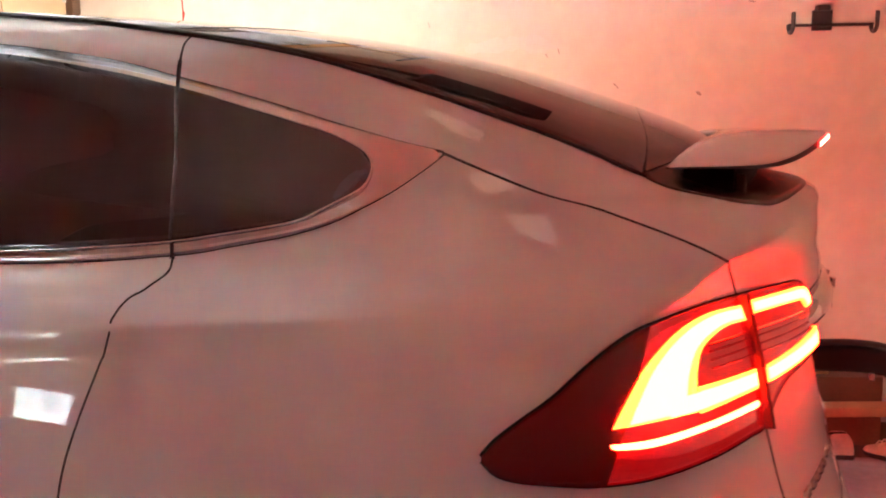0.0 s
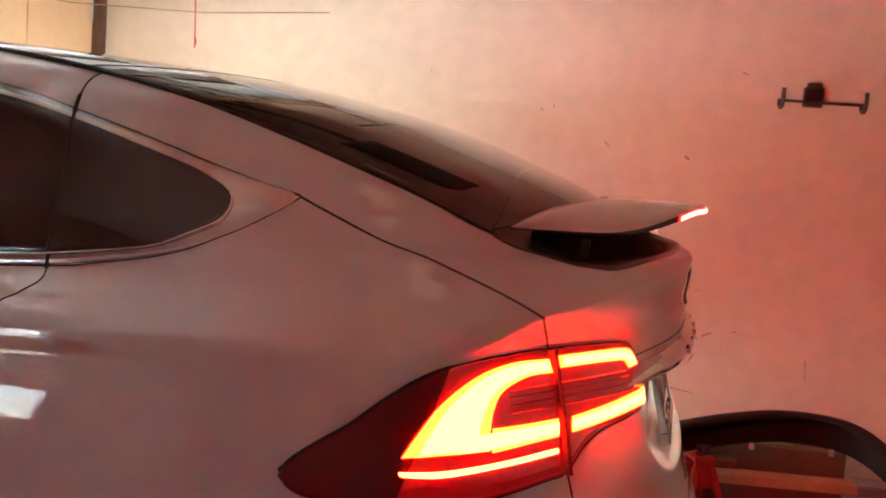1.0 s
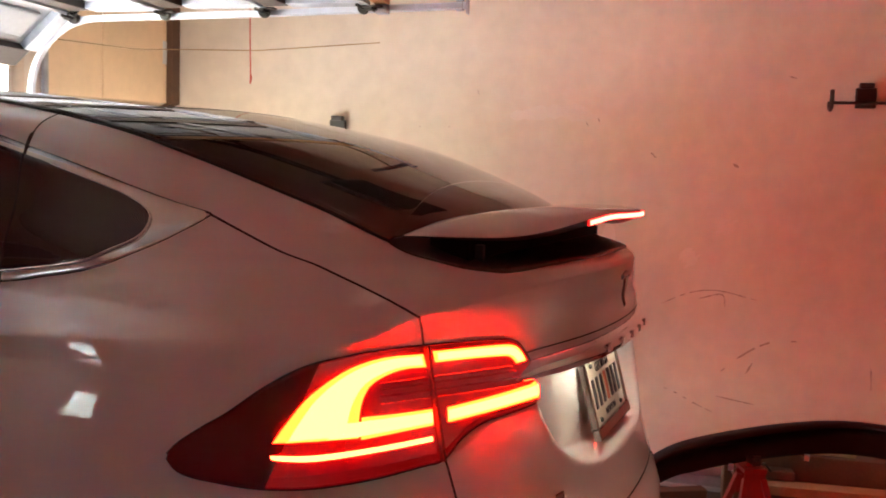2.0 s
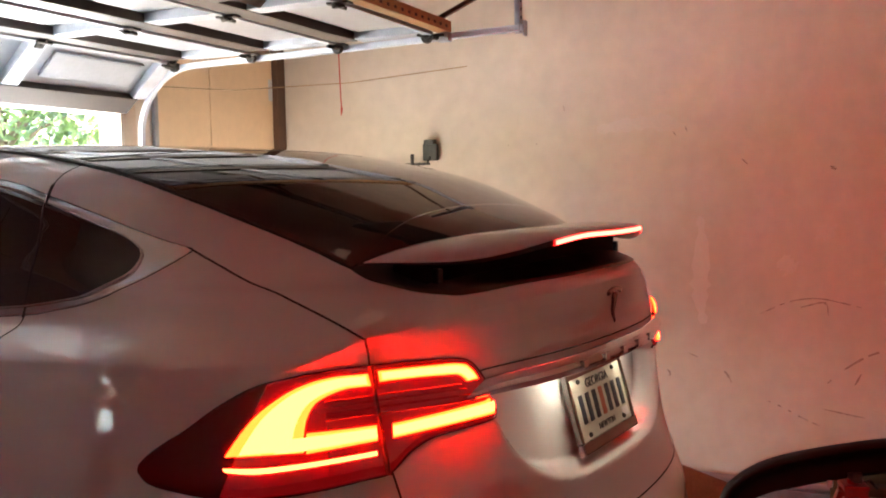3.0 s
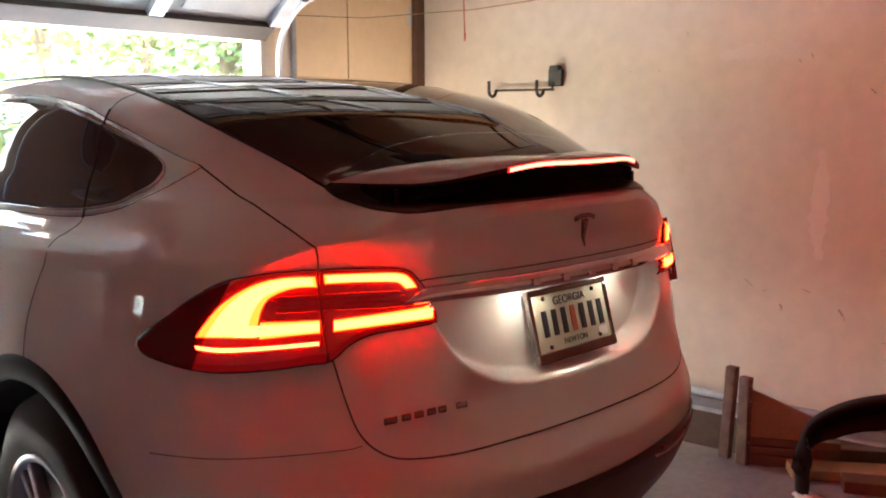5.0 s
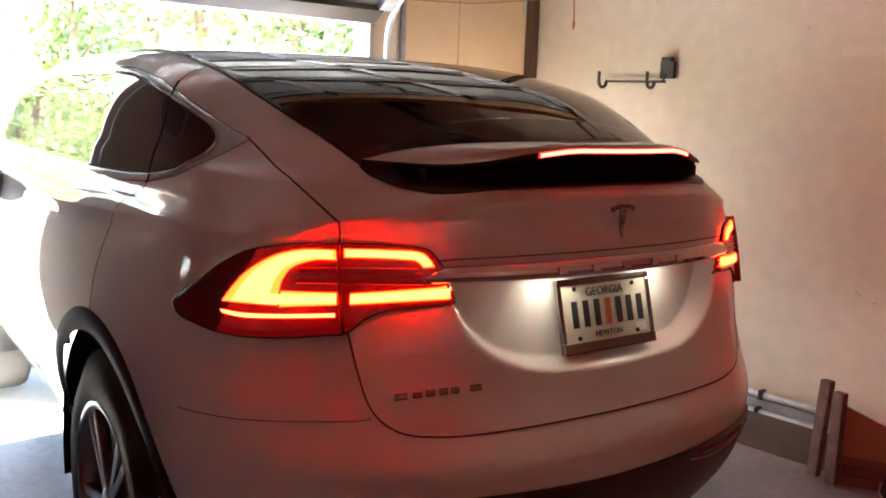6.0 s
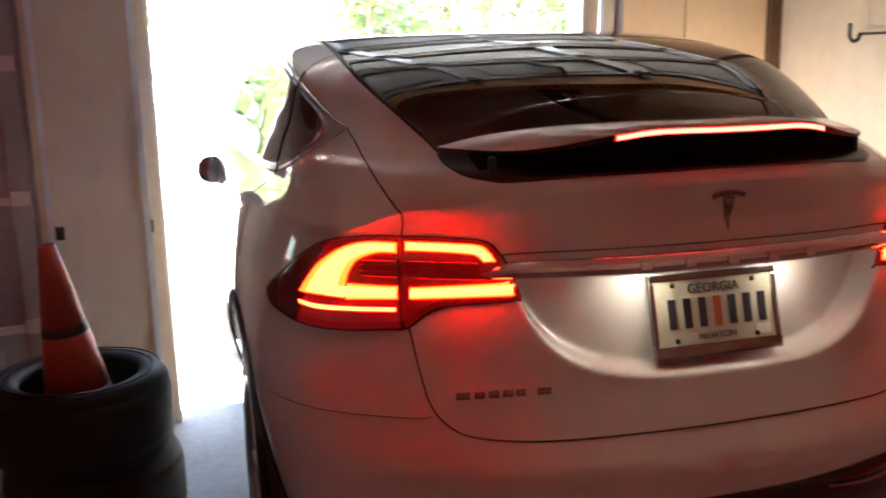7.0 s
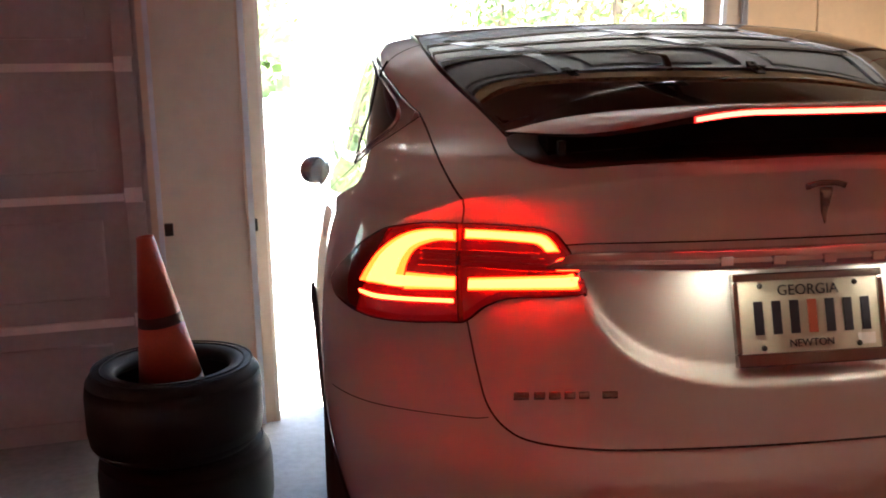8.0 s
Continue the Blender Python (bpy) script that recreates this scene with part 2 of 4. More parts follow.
def recess(x, z):
    """Depth of the number plate's recess in the tailgate."""
    if not 1.09 < z < 1.36:
        return 0.0
    rho = ((abs(x) / (0.475 - 0.38 * max(0.0, 1.33 - z))) ** 3.6 + (max(0.0, 1.33 - z) / 0.226) ** 3.6) ** (1 / 3.6)
    s = min(1.0, max(0.0, (1 - rho) / 0.07))
    return 0.066 * s * s * (3 - 2 * s)


LIP = [(0.0, 1.517), (0.3, 1.508), (0.45, 1.491), (0.55, 1.476), (0.66, 1.458), (0.75, 1.42), (0.85, 1.37)]


def lip(x, z):
    """Hollow of the tail under its upper lip."""
    a = abs(x)
    d = np.interp(a, [p for p, _ in LIP], [q for _, q in LIP]) - z
    if d <= 0 or a > 0.88:
        return 0.0
    deep = 0.008 + 0.008 * min(1.0, max(0.0, a - 0.56) / 0.10)
    return deep * min(1.0, max(0.0, 0.86 - a) / 0.14) * d / 0.05 * math.exp(1 - d / 0.05)


def contour(z, w, tail, d, n, nose):
    """Half of one level's outline, from the tail's middle round to the nose's middle."""
    pts = []
    for k in range(131):
        f = math.pi / 2 * (k / 130)
        s = math.sin(f) ** (2 / n) if k else 0
        c = math.cos(f) ** (2 / n) if k < 130 else 0
        x = w * s
        pts.append((x, tail + d - d * c + recess(x, z) + lip(x, z), z))
    fd = min(0.9 if z < 1.42 else 0.55, (nose - tail) * 0.3)
    for k in range(1, 150):
        pts.append((w, tail + d + (nose - fd - tail - d) * k / 150, z))
    for k in range(25):
        f = math.pi / 2 * (1 - k / 24)
        s = math.sin(f) ** (2 / 2.3) if f > 1e-6 else 0
        c = max(0, math.cos(f)) ** (2 / 2.3)
        pts.append((w * s, nose - fd + fd * c, z))
    return pts


FLARE = smooth_table([(0.42, 0.02), (0.7, 0.03), (1.1, 0.03), (1.25, 0.026), (1.36, 0.024), (1.435, 0.025), (1.47, 0.0345), (1.515, 0.0395), (1.535, 0.040), (1.555, 0.0405), (1.585, 0.044), (1.61, 0.0455), (1.65, 0.0425), (1.71, 0.034), (1.76, 0.025), (1.80, 0.0174), (1.835, 0.015), (1.86, 0.0077), (1.89, 0.0)], 300)


def flare(x, y, z):
    """The flanks and the side glass swell towards the doors."""
    f = np.interp(z, FLARE[:, 0], FLARE[:, 1])
    h = min(1.0, max(0.0, (z - 1.15) / 0.4))
    h = h * h * (3 - 2 * h)
    start, run = 0.5 + 0.25 * h, 0.75 + 0.05 * h
    s = min(1.0, max(0.0, (y - start) / run))
    # the shoulder's crease, along the flank only
    ridge = max(0.0, 1 - abs(z - 1.405 + 0.06 * (min(y, 1.6) - 0.75)) / 0.04)
    e = min(1.0, max(0.0, (y - 0.45) / 0.3))
    return (x * (1 + f * s * s * (3 - 2 * s) + 0.012 * ridge * e * e * (3 - 2 * e)), y, z)


levels = smooth_table(SKIN, 360)
half = [[flare(*p) for p in contour(*r)] for r in levels]
cols = len(half[0])
ring = 2 * cols - 2
skin_v, skin_f = [], []
for row in half:
    skin_v += row + [(-x, y, z) for x, y, z in row[-2:0:-1]]
for i in range(len(half) - 1):
    for j in range(ring):
        skin_f.append((i * ring + j, i * ring + (j + 1) % ring, (i + 1) * ring + (j + 1) % ring, (i + 1) * ring + j))
skin_f.append(tuple((len(half) - 1) * ring + j for j in range(ring)))
skin_full = list(skin_f)
REAR_ARCH, FRONT_ARCH, ARCH_R = (1.08, 0.46), (4.02, 0.46), 0.585


def in_arch(f):
    c = [sum(skin_v[k][a] for k in f) / len(f) for a in range(3)]
    return abs(c[0]) > 0.55 and any(math.hypot(c[1] - a, c[2] - b) < ARCH_R for a, b in (REAR_ARCH, FRONT_ARCH))


skin_f = [f for f in skin_f if not in_arch(f)]

SKIN_TREE = BVHTree.FromPolygons([Vector(v) for v in skin_v], skin_full)


def on_skin(p, off=0.0):
    """The nearest place on the car's skin, lifted by off, and the skin's normal there."""
    q, n, _, _ = SKIN_TREE.find_nearest(Vector(p))
    axis = Vector((0, min(max(q.y, 0.9), 3.4), min(q.z, 1.1)))
    if n.dot(q - axis) < 0:
        n = -n
    return q + n * off, n


def curve_points(points, count):
    """Points along a smooth curve through the given ones, evenly by length."""
    a = [Vector(p) for p in points]
    a = [a[0] * 2 - a[1]] + a + [a[-1] * 2 - a[-2]]
    fine = []
    for i in range(len(a) - 3):
        for k in range(12):
            t = k / 12
            p0, p1, p2, p3 = a[i:i + 4]
            fine.append(0.5 * (2 * p1 + (p2 - p0) * t + (2 * p0 - 5 * p1 + 4 * p2 - p3) * t * t + (3 * p1 - p0 - 3 * p2 + p3) * t ** 3))
    fine.append(a[-2])
    run = [0.0]
    for p, q in zip(fine, fine[1:]):
        run.append(run[-1] + (q - p).length)
    out, k = [], 0
    for i in range(count):
        want = run[-1] * i / (count - 1)
        while k < len(run) - 2 and run[k + 1] < want:
            k += 1
        span = run[k + 1] - run[k]
        out.append(fine[k].lerp(fine[k + 1], (want - run[k]) / span if span else 0))
    return out


def flip(points):
    return [(-p[0], p[1], p[2]) for p in points]


def sheet(name, edge_a, edge_b, mat, parent, off=0.003, nu=40, nv=10, label="", skirt=0.006, bulge=0.0, open_end=False):
    """A panel that lies on the skin between two curves, with its rim turned down into the skin."""
    a, b = curve_points(edge_a, nu), curve_points(edge_b, nu)
    v, f = [], []
    for i in range(nu):
        for j in range(-1, nv + 1):
            jj = min(max(j, 0), nv - 1)
            t = jj / (nv - 1)
            lift = off + bulge * (4 * t * (1 - t)) ** 0.5
            if j in (-1, nv) or i == 0 or (i == nu - 1 and not open_end):
                lift = off - skirt
            v.append(on_skin(a[i].lerp(b[i], t), lift)[0])
    m = nv + 2
    for i in range(nu - 1):
        for j in range(m - 1):
            f.append((i * m + j, (i + 1) * m + j, (i + 1) * m + j + 1, i * m + j + 1))
    ob = mesh_ob(name, v, f, mat, parent)
    face_out(ob)
    if label:
        ob["label"] = label
    return ob


def face_out(ob):
    bm = bmesh.new()
    bm.from_mesh(ob.data)
    bmesh.ops.remove_doubles(bm, verts=bm.verts, dist=1e-5)
    bm.normal_update()
    facing = sum(f.normal.dot(on_skin(f.calc_center_median())[1]) * f.calc_area() for f in bm.faces)
    if facing < 0:
        bmesh.ops.reverse_faces(bm, faces=bm.faces)
    bm.to_mesh(ob.data)
    bm.free()
    ob.data.polygons.foreach_set("use_smooth", [True] * len(ob.data.polygons))


def bead(name, points, width, height, mat, parent, label="", count=60, sink=0.002):
    """A rounded moulding that runs along a curve on the skin."""
    line = [on_skin(p) for p in curve_points(points, count)]
    v, f = [], []
    for i, (p, n) in enumerate(line):
        t = (line[min(i + 1, count - 1)][0] - line[max(i - 1, 0)][0]).normalized()
        side = n.cross(t).normalized()
        for a, h in ((-1, -sink), (-0.75, height * 0.75), (0, height), (0.75, height * 0.75), (1, -sink)):
            v.append(on_skin(p + side * (a * width / 2), h)[0] if width > 0.012 else p + side * (a * width / 2) + n * h)
    for i in range(count - 1):
        for j in range(4):
            f.append((i * 5 + j, i * 5 + j + 1, (i + 1) * 5 + j + 1, (i + 1) * 5 + j))
    ob = mesh_ob(name, v, f, mat, parent)
    face_out(ob)
    if label:
        ob["label"] = label
    return ob


def seam(points, parent, width=0.007, count=60):
    return bead("panel_gap", points, width * 0.62, 0.0012, GAP, parent, count=count, sink=0.001)


def tube(bm, points, radius, sides=8):
    pts = [Vector(p) for p in points]
    rings = []
    for i, p in enumerate(pts):
        t = (pts[min(i + 1, len(pts) - 1)] - pts[max(i - 1, 0)]).normalized()
        u = t.orthogonal().normalized() if i == 0 else (u - t * u.dot(t)).normalized()
        w = t.cross(u)
        r = radius[i] if isinstance(radius, (list, tuple)) else radius
        rings.append([bm.verts.new(p + (u * math.cos(2 * math.pi * k / sides) + w * math.sin(2 * math.pi * k / sides)) * r) for k in range(sides)])
    for a, b in zip(rings, rings[1:]):
        for k in range(sides):
            bm.faces.new((a[k], a[(k + 1) % sides], b[(k + 1) % sides], b[k]))
    bm.faces.new(rings[0][::-1])
    bm.faces.new(rings[-1])
    return bm


def lathe(bm, profile, sides=48, m=None):
    """A closed profile of (radius, height) turned about z."""
    got = []
    for r, z in profile:
        got.append([bm.verts.new((r * math.cos(2 * math.pi * k / sides), r * math.sin(2 * math.pi * k / sides), z)) for k in range(sides)])
    for a, b in zip(got, got[1:] + got[:1]):
        for k in range(sides):
            bm.faces.new((a[k], a[(k + 1) % sides], b[(k + 1) % sides], b[k]))
    if m is not None:
        bmesh.ops.transform(bm, matrix=m, verts=[v for ringv in got for v in ringv])
    return bm


# ---- the car ----
car = thing("car", Matrix(), "white electric car with its tail lamps lit and spoiler raised", "car")
body = mesh_ob("body", skin_v, skin_f, PAINT, car)

# glass of the tailgate and roof, between the painted rails
RAIL = [(-0.545, 0.308, 1.578), (-0.584, 0.45, 1.637), (-0.620, 0.59, 1.691), (-0.645, 0.72, 1.738), (-0.652, 0.85, 1.772), (-0.65, 1.02, 1.80), (-0.64, 1.35, 1.83), (-0.63, 1.75, 1.845), (-0.62, 2.3, 1.845)]
sheet("rear_window", RAIL, flip(RAIL), GLASS, car, nu=80, nv=80, off=0.006, label="dark tinted tailgate and roof glass")
# Dark bead paints the overhead rails' reflection across the glass.
bead("reflected_bar", [(-0.63, 1.06, 1.80), (-0.4, 0.99, 1.83), (0, 0.97, 1.835), (0.4, 0.99, 1.83), (0.63, 1.06, 1.80)], 0.03, 0.007, SATIN, car, count=80)
for side in (1, -1):
    bead("rail_trim", [(p[0] * side, p[1], p[2]) for p in RAIL], 0.006, 0.005, SATIN, car, count=90)
# pocket under the raised spoiler
POCKET_UP = [(-0.548, 0.315, 1.580), (-0.42, 0.25, 1.60), (-0.2, 0.20, 1.61), (0, 0.185, 1.612), (0.2, 0.20, 1.61), (0.42, 0.25, 1.60), (0.548, 0.315, 1.580)]
POCKET_HALF = [(-0.550, 0.312, 1.577), (-0.545, 0.261, 1.55), (-0.526, 0.182, 1.53), (-0.484, 0.138, 1.516), (-0.435, 0.102, 1.513), (-0.296, 0.043, 1.522), (-0.149, 0.007, 1.528)]
POCKET_LOW = POCKET_HALF + [(0, 0.0, 1.531)] + [(-x, y, z) for x, y, z in reversed(POCKET_HALF)]
GLASS_FOOT = [(-0.545, 0.310, 1.579), (-0.30, 0.33, 1.65), (0, 0.335, 1.685), (0.30, 0.33, 1.65), (0.545, 0.310, 1.579)]
sheet("lower_glass", GLASS_FOOT, POCKET_UP, GLASS, car, nu=120, nv=30, off=0.0065, skirt=0.010, label="dark glass under the spoiler")
sheet("spoiler_pocket", POCKET_UP, POCKET_LOW, POCKET, car, nu=120, nv=20, off=0.003, label="dark recess under the spoiler, reddened for reflected lamp light")

# side windows and bright trim
WIN_UP = [(-0.731, 0.713, 1.605), (-0.733, 0.763, 1.638), (-0.745, 0.835, 1.666), (-0.757, 0.93, 1.696), (-0.765, 1.12, 1.742), (-0.763, 1.35, 1.775), (-0.76, 1.8, 1.787), (-0.76, 2.4, 1.77), (-0.77, 2.75, 1.735), (-0.79, 3.05, 1.66)]
WIN_LOW = [(-0.731, 0.706, 1.598), (-0.765, 0.702, 1.579), (-0.79, 0.722, 1.556), (-0.818, 0.785, 1.526), (-0.83, 0.9, 1.505), (-0.837, 1.03, 1.487), (-0.845, 1.3, 1.468), (-0.85, 1.9, 1.45), (-0.85, 2.6, 1.45), (-0.85, 3.3, 1.455)]
TRIM_UP = [(-0.686, 0.612, 1.607), (-0.705, 0.68, 1.628), (-0.722, 0.757, 1.655), (-0.738, 0.84, 1.684), (-0.756, 0.99, 1.728), (-0.758, 1.13, 1.761), (-0.756, 1.4, 1.795), (-0.754, 1.8, 1.807), (-0.754, 2.4, 1.79), (-0.765, 2.8, 1.75), (-0.79, 3.12, 1.67)]
TRIM_LOW = [(-0.686, 0.611, 1.603), (-0.72, 0.63, 1.588), (-0.77, 0.67, 1.56), (-0.812, 0.725, 1.53), (-0.827, 0.79, 1.509), (-0.835, 0.88, 1.491), (-0.843, 0.98, 1.474), (-0.853, 1.25, 1.45), (-0.86, 1.9, 1.43), (-0.86, 2.6, 1.43), (-0.86, 3.38, 1.43)]
for side in (1, -1):
    put = (lambda pts: pts) if side > 0 else flip
    sheet("bright_trim", put(TRIM_UP), put(TRIM_LOW), TRIM, car, nu=150, nv=24, off=0.003, label="polished chrome window surround")
    sheet("side_window", put(WIN_UP), put(WIN_LOW), GLASS, car, nu=150, nv=24, off=0.0075, label="dark tinted side glass")
    bead("glass_bead", put(WIN_UP[3::-1] + WIN_LOW[1:]), 0.005, 0.0095, TRIM, car, count=200, label="thin bright bead round the glass")
    seam(put(TRIM_UP), car, 0.009, 150)
    seam(put(TRIM_LOW), car, 0.006, 150)
    # rear door cut, through roof rail, glass and flank
    seam(put([(-0.645, 1.03, 1.803), (-0.70, 1.015, 1.785), (-0.742, 1.0, 1.752)]), car, 0.006, 20)
    bead("door_cut", put([(-0.742, 1.0, 1.752), (-0.755, 0.996, 1.732), (-0.763, 0.993, 1.712)]), 0.006, 0.006, GAP, car, count=10)
    bead("door_cut", put([(-0.834, 0.976, 1.495), (-0.840, 0.973, 1.48), (-0.845, 0.971, 1.468)]), 0.006, 0.006, GAP, car, count=10)
    bead("glass_divider", put([(-0.763, 0.993, 1.712), (-0.80, 0.983, 1.604), (-0.834, 0.976, 1.495)]), 0.007, 0.0105, GAP, car, count=24)
    seam(put([(-0.843, 0.971, 1.472), (-0.86, 0.975, 1.443), (-0.887, 1.02, 1.396), (-0.922, 1.042, 1.328), (-0.949, 1.085, 1.193), (-0.962, 1.10, 1.06)]), car, 0.006, 150)
    # tailgate's long side cut and its foot
    seam(put([(-0.689, 0.612, 1.607), (-0.691, 0.504, 1.571), (-0.689, 0.432, 1.546), (-0.683, 0.324, 1.509), (-0.676, 0.24, 1.48), (-0.669, 0.185, 1.46)]), car, 0.009, 50)
    seam(put([(-0.668, 0.185, 1.46), (-0.667, 0.18, 1.43), (-0.666, 0.180, 1.40), (-0.668, 0.155, 1.25), (-0.658, 0.144, 1.209), (-0.645, 0.122, 1.125), (-0.63, 0.095, 1.052), (-0.60, 0.06, 1.010), (-0.55, 0.02, 0.992),
              (-0.42, -0.03, 0.987), (-0.2, -0.06, 0.989), (0, -0.07, 0.990)]), car, 0.008, 110)
    seam(put([(-0.628, 0.088, 1.026), (-0.673, 0.111, 1.02), (-0.853, 0.278, 1.004), (-0.93, 0.46, 0.99)]), car, 0.004, 40)

# spoiler on its struts
spoiler_v = []
SPAN = 61


def wing_edges(x):
    """Front and rear edge of the wing at x: two (y, z) places."""
    a = abs(x) / 0.555
    f = min(1.0, max(0.0, (a - 0.25) / 0.6))
    return (0.17 + 0.36 * x * x, 1.641 - 0.053 * a ** 4), (-0.05 + 0.83 * x * x + 0.07 * a ** 12, 1.637 - 0.049 * f * f * (3 - 2 * f))


for i in range(SPAN):
    u = -1 + 2 * i / (SPAN - 1)
    x = 0.555 * u
    (lead, z_lead), (trail, z_trail) = wing_edges(x)
    thick = 0.022 * (1 - 0.85 * abs(u) ** 2.5)
    for s, up in ((0, 0.5), (0.12, 0.8), (0.4, 1.0), (0.75, 1.0), (0.97, 0.9), (1.0, 0.7), (1.0, 0.1), (0.9, -0.1), (0.5, 0.0), (0.12, 0.2)):
        spoiler_v.append((x, lead + (trail - lead) * s, z_lead + (z_trail - z_lead) * s + (up - 0.9) * thick))
wing_top, wing_under = [], []
for i in range(SPAN - 1):
    for j in range(10):
        (wing_top if j < 5 or j == 9 else wing_under).append((i * 10 + j, i * 10 + (j + 1) % 10, (i + 1) * 10 + (j + 1) % 10, (i + 1) * 10 + j))
wing_under += [tuple(range(10)), tuple(reversed(range((SPAN - 1) * 10, SPAN * 10)))]
spoiler = mesh_ob("spoiler", spoiler_v, wing_top, PAINT, car)
spoiler["label"] = "raised white rear spoiler"
under = mesh_ob("underside", spoiler_v, wing_under, SATIN, spoiler)
under["label"] = "glossy black underside"


def ribbon(points, proud, half):
    """A bar in the wing's trailing edge that faces the rear, with a little thickness."""
    bm = bmesh.new()
    rows = [[bm.verts.new((x, y + dy, z + dz)) for dy, dz in ((0.003, -half), (-proud, -half), (-proud, half), (0.003, half))] for x, y, z in points]
    for a, b in zip(rows, rows[1:]):
        for j in range(4):
            bm.faces.new((a[j], a[(j + 1) % 4], b[(j + 1) % 4], b[j]))
    bm.faces.new(rows[0])
    bm.faces.new(rows[-1][::-1])
    return bm


strip_pts = []
for i in range(31):
    x = -0.25 + 0.5 * i / 30
    strip_pts.append((x, wing_edges(x)[1][0], wing_edges(x)[1][1] - 0.011))
brake = part("brake_light", ribbon([(x * 1.01, y, z) for x, y, z in strip_pts], 0.0025, 0.0060), BRAKE_HALO, spoiler, "lit red high brake light")
part("light_line", ribbon(strip_pts, 0.0042, 0.0044), LED_TOP, brake)
# black carrier between the tail and the wing
carrier_v, carrier_f = [], []
for i in range(25):
    x = -0.49 + 0.98 * i / 24
    y, top = 0.115 + 0.36 * x * x, 1.618 - 0.150 * x * x
    for dy, z in ((-0.03, 1.505), (-0.03, top), (0.05, top + 0.01), (0.05, 1.505)):
        carrier_v.append((x, y + dy, z))
for i in range(24):
    for j in range(4):
        carrier_f.append((i * 4 + j, i * 4 + (j + 1) % 4, (i + 1) * 4 + (j + 1) % 4, (i + 1) * 4 + j))
carrier_f += [(0, 1, 2, 3), (99, 98, 97, 96)]
mesh_ob("carrier_panel", carrier_v, carrier_f, MATT, spoiler, smooth=False)
for sx in (-0.465, 0.465):
    part("strut", boxes(((sx - 0.008, 0.15, 1.53), (sx + 0.008, 0.225, 1.572)), bevel=0.003), SATIN, spoiler)

# tail lamps
def inset(edge, other, f=0.17):
    """A curve drawn in from one edge of a strip towards the other, and from its ends."""
    a, b = curve_points(edge, 24), curve_points(other, 24)
    pts = [p.lerp(q, f) for p, q in zip(a, b)]
    step = (pts[-1] - pts[0]).length
    return [tuple(pts[0].lerp(pts[1], min(1.0, 0.12 / step * 1.2)))] + [tuple(p) for p in pts[1:-1]] + [tuple(pts[-1].lerp(pts[-2], min(1.0, 0.12 / step * 1.2)))]


LENS_UP = [(-0.919, 0.515, 1.238), (-0.912, 0.497, 1.258), (-0.898, 0.462, 1.284), (-0.880, 0.428, 1.307), (-0.847, 0.381, 1.347), (-0.803, 0.333, 1.379), (-0.762, 0.284, 1.394), (-0.72, 0.237, 1.402), (-0.666, 0.183, 1.407), (-0.581, 0.117, 1.408), (-0.512, 0.074, 1.403), (-0.487, 0.056, 1.38), (-0.447, 0.037, 1.315)]
LENS_LOW = [(-0.920, 0.515, 1.232), (-0.918, 0.497, 1.214), (-0.912, 0.472, 1.205), (-0.900, 0.436, 1.199), (-0.872, 0.375, 1.19), (-0.828, 0.305, 1.188), (-0.762, 0.229, 1.196), (-0.70, 0.168, 1.208), (-0.663, 0.147, 1.213), (-0.626, 0.124, 1.248), (-0.583, 0.098, 1.268), (-0.514, 0.064, 1.275), (-0.437, 0.034, 1.282)]
C_OUT = [(-0.672, 0.180, 1.394), (-0.724, 0.232, 1.391), (-0.769, 0.275, 1.374), (-0.816, 0.316, 1.335), (-0.843, 0.343, 1.292), (-0.857, 0.362, 1.257)]
C_IN = [(-0.673, 0.172, 1.373), (-0.712, 0.207, 1.370), (-0.748, 0.238, 1.352), (-0.766, 0.247, 1.328), (-0.774, 0.25, 1.298), (-0.776, 0.25, 1.262)]
C_LOW_UP = [(-0.774, 0.25, 1.298), (-0.73, 0.205, 1.300), (-0.676, 0.157, 1.303)]
C_LOW = [(-0.776, 0.25, 1.262), (-0.73, 0.205, 1.269), (-0.676, 0.157, 1.276)]
SLIM_UP = [(-0.861, 0.369, 1.243), (-0.824, 0.308, 1.241), (-0.759, 0.231, 1.248), (-0.676, 0.158, 1.257)]
SLIM_LOW = [(-0.860, 0.363, 1.236), (-0.825, 0.308, 1.232), (-0.759, 0.23, 1.240), (-0.676, 0.158, 1.249)]
IN_UP = [(-0.659, 0.172, 1.397), (-0.582, 0.115, 1.399), (-0.525, 0.079, 1.397), (-0.506, 0.066, 1.385), (-0.492, 0.056, 1.362)]
IN_UP_LOW = [(-0.663, 0.166, 1.379), (-0.597, 0.117, 1.381), (-0.54, 0.082, 1.379), (-0.527, 0.072, 1.374), (-0.514, 0.067, 1.360)]
IN_LOW_UP = [(-0.661, 0.145, 1.302), (-0.562, 0.084, 1.313), (-0.466, 0.042, 1.321)]
IN_LOW = [(-0.661, 0.146, 1.277), (-0.562, 0.085, 1.287), (-0.457, 0.04, 1.293)]
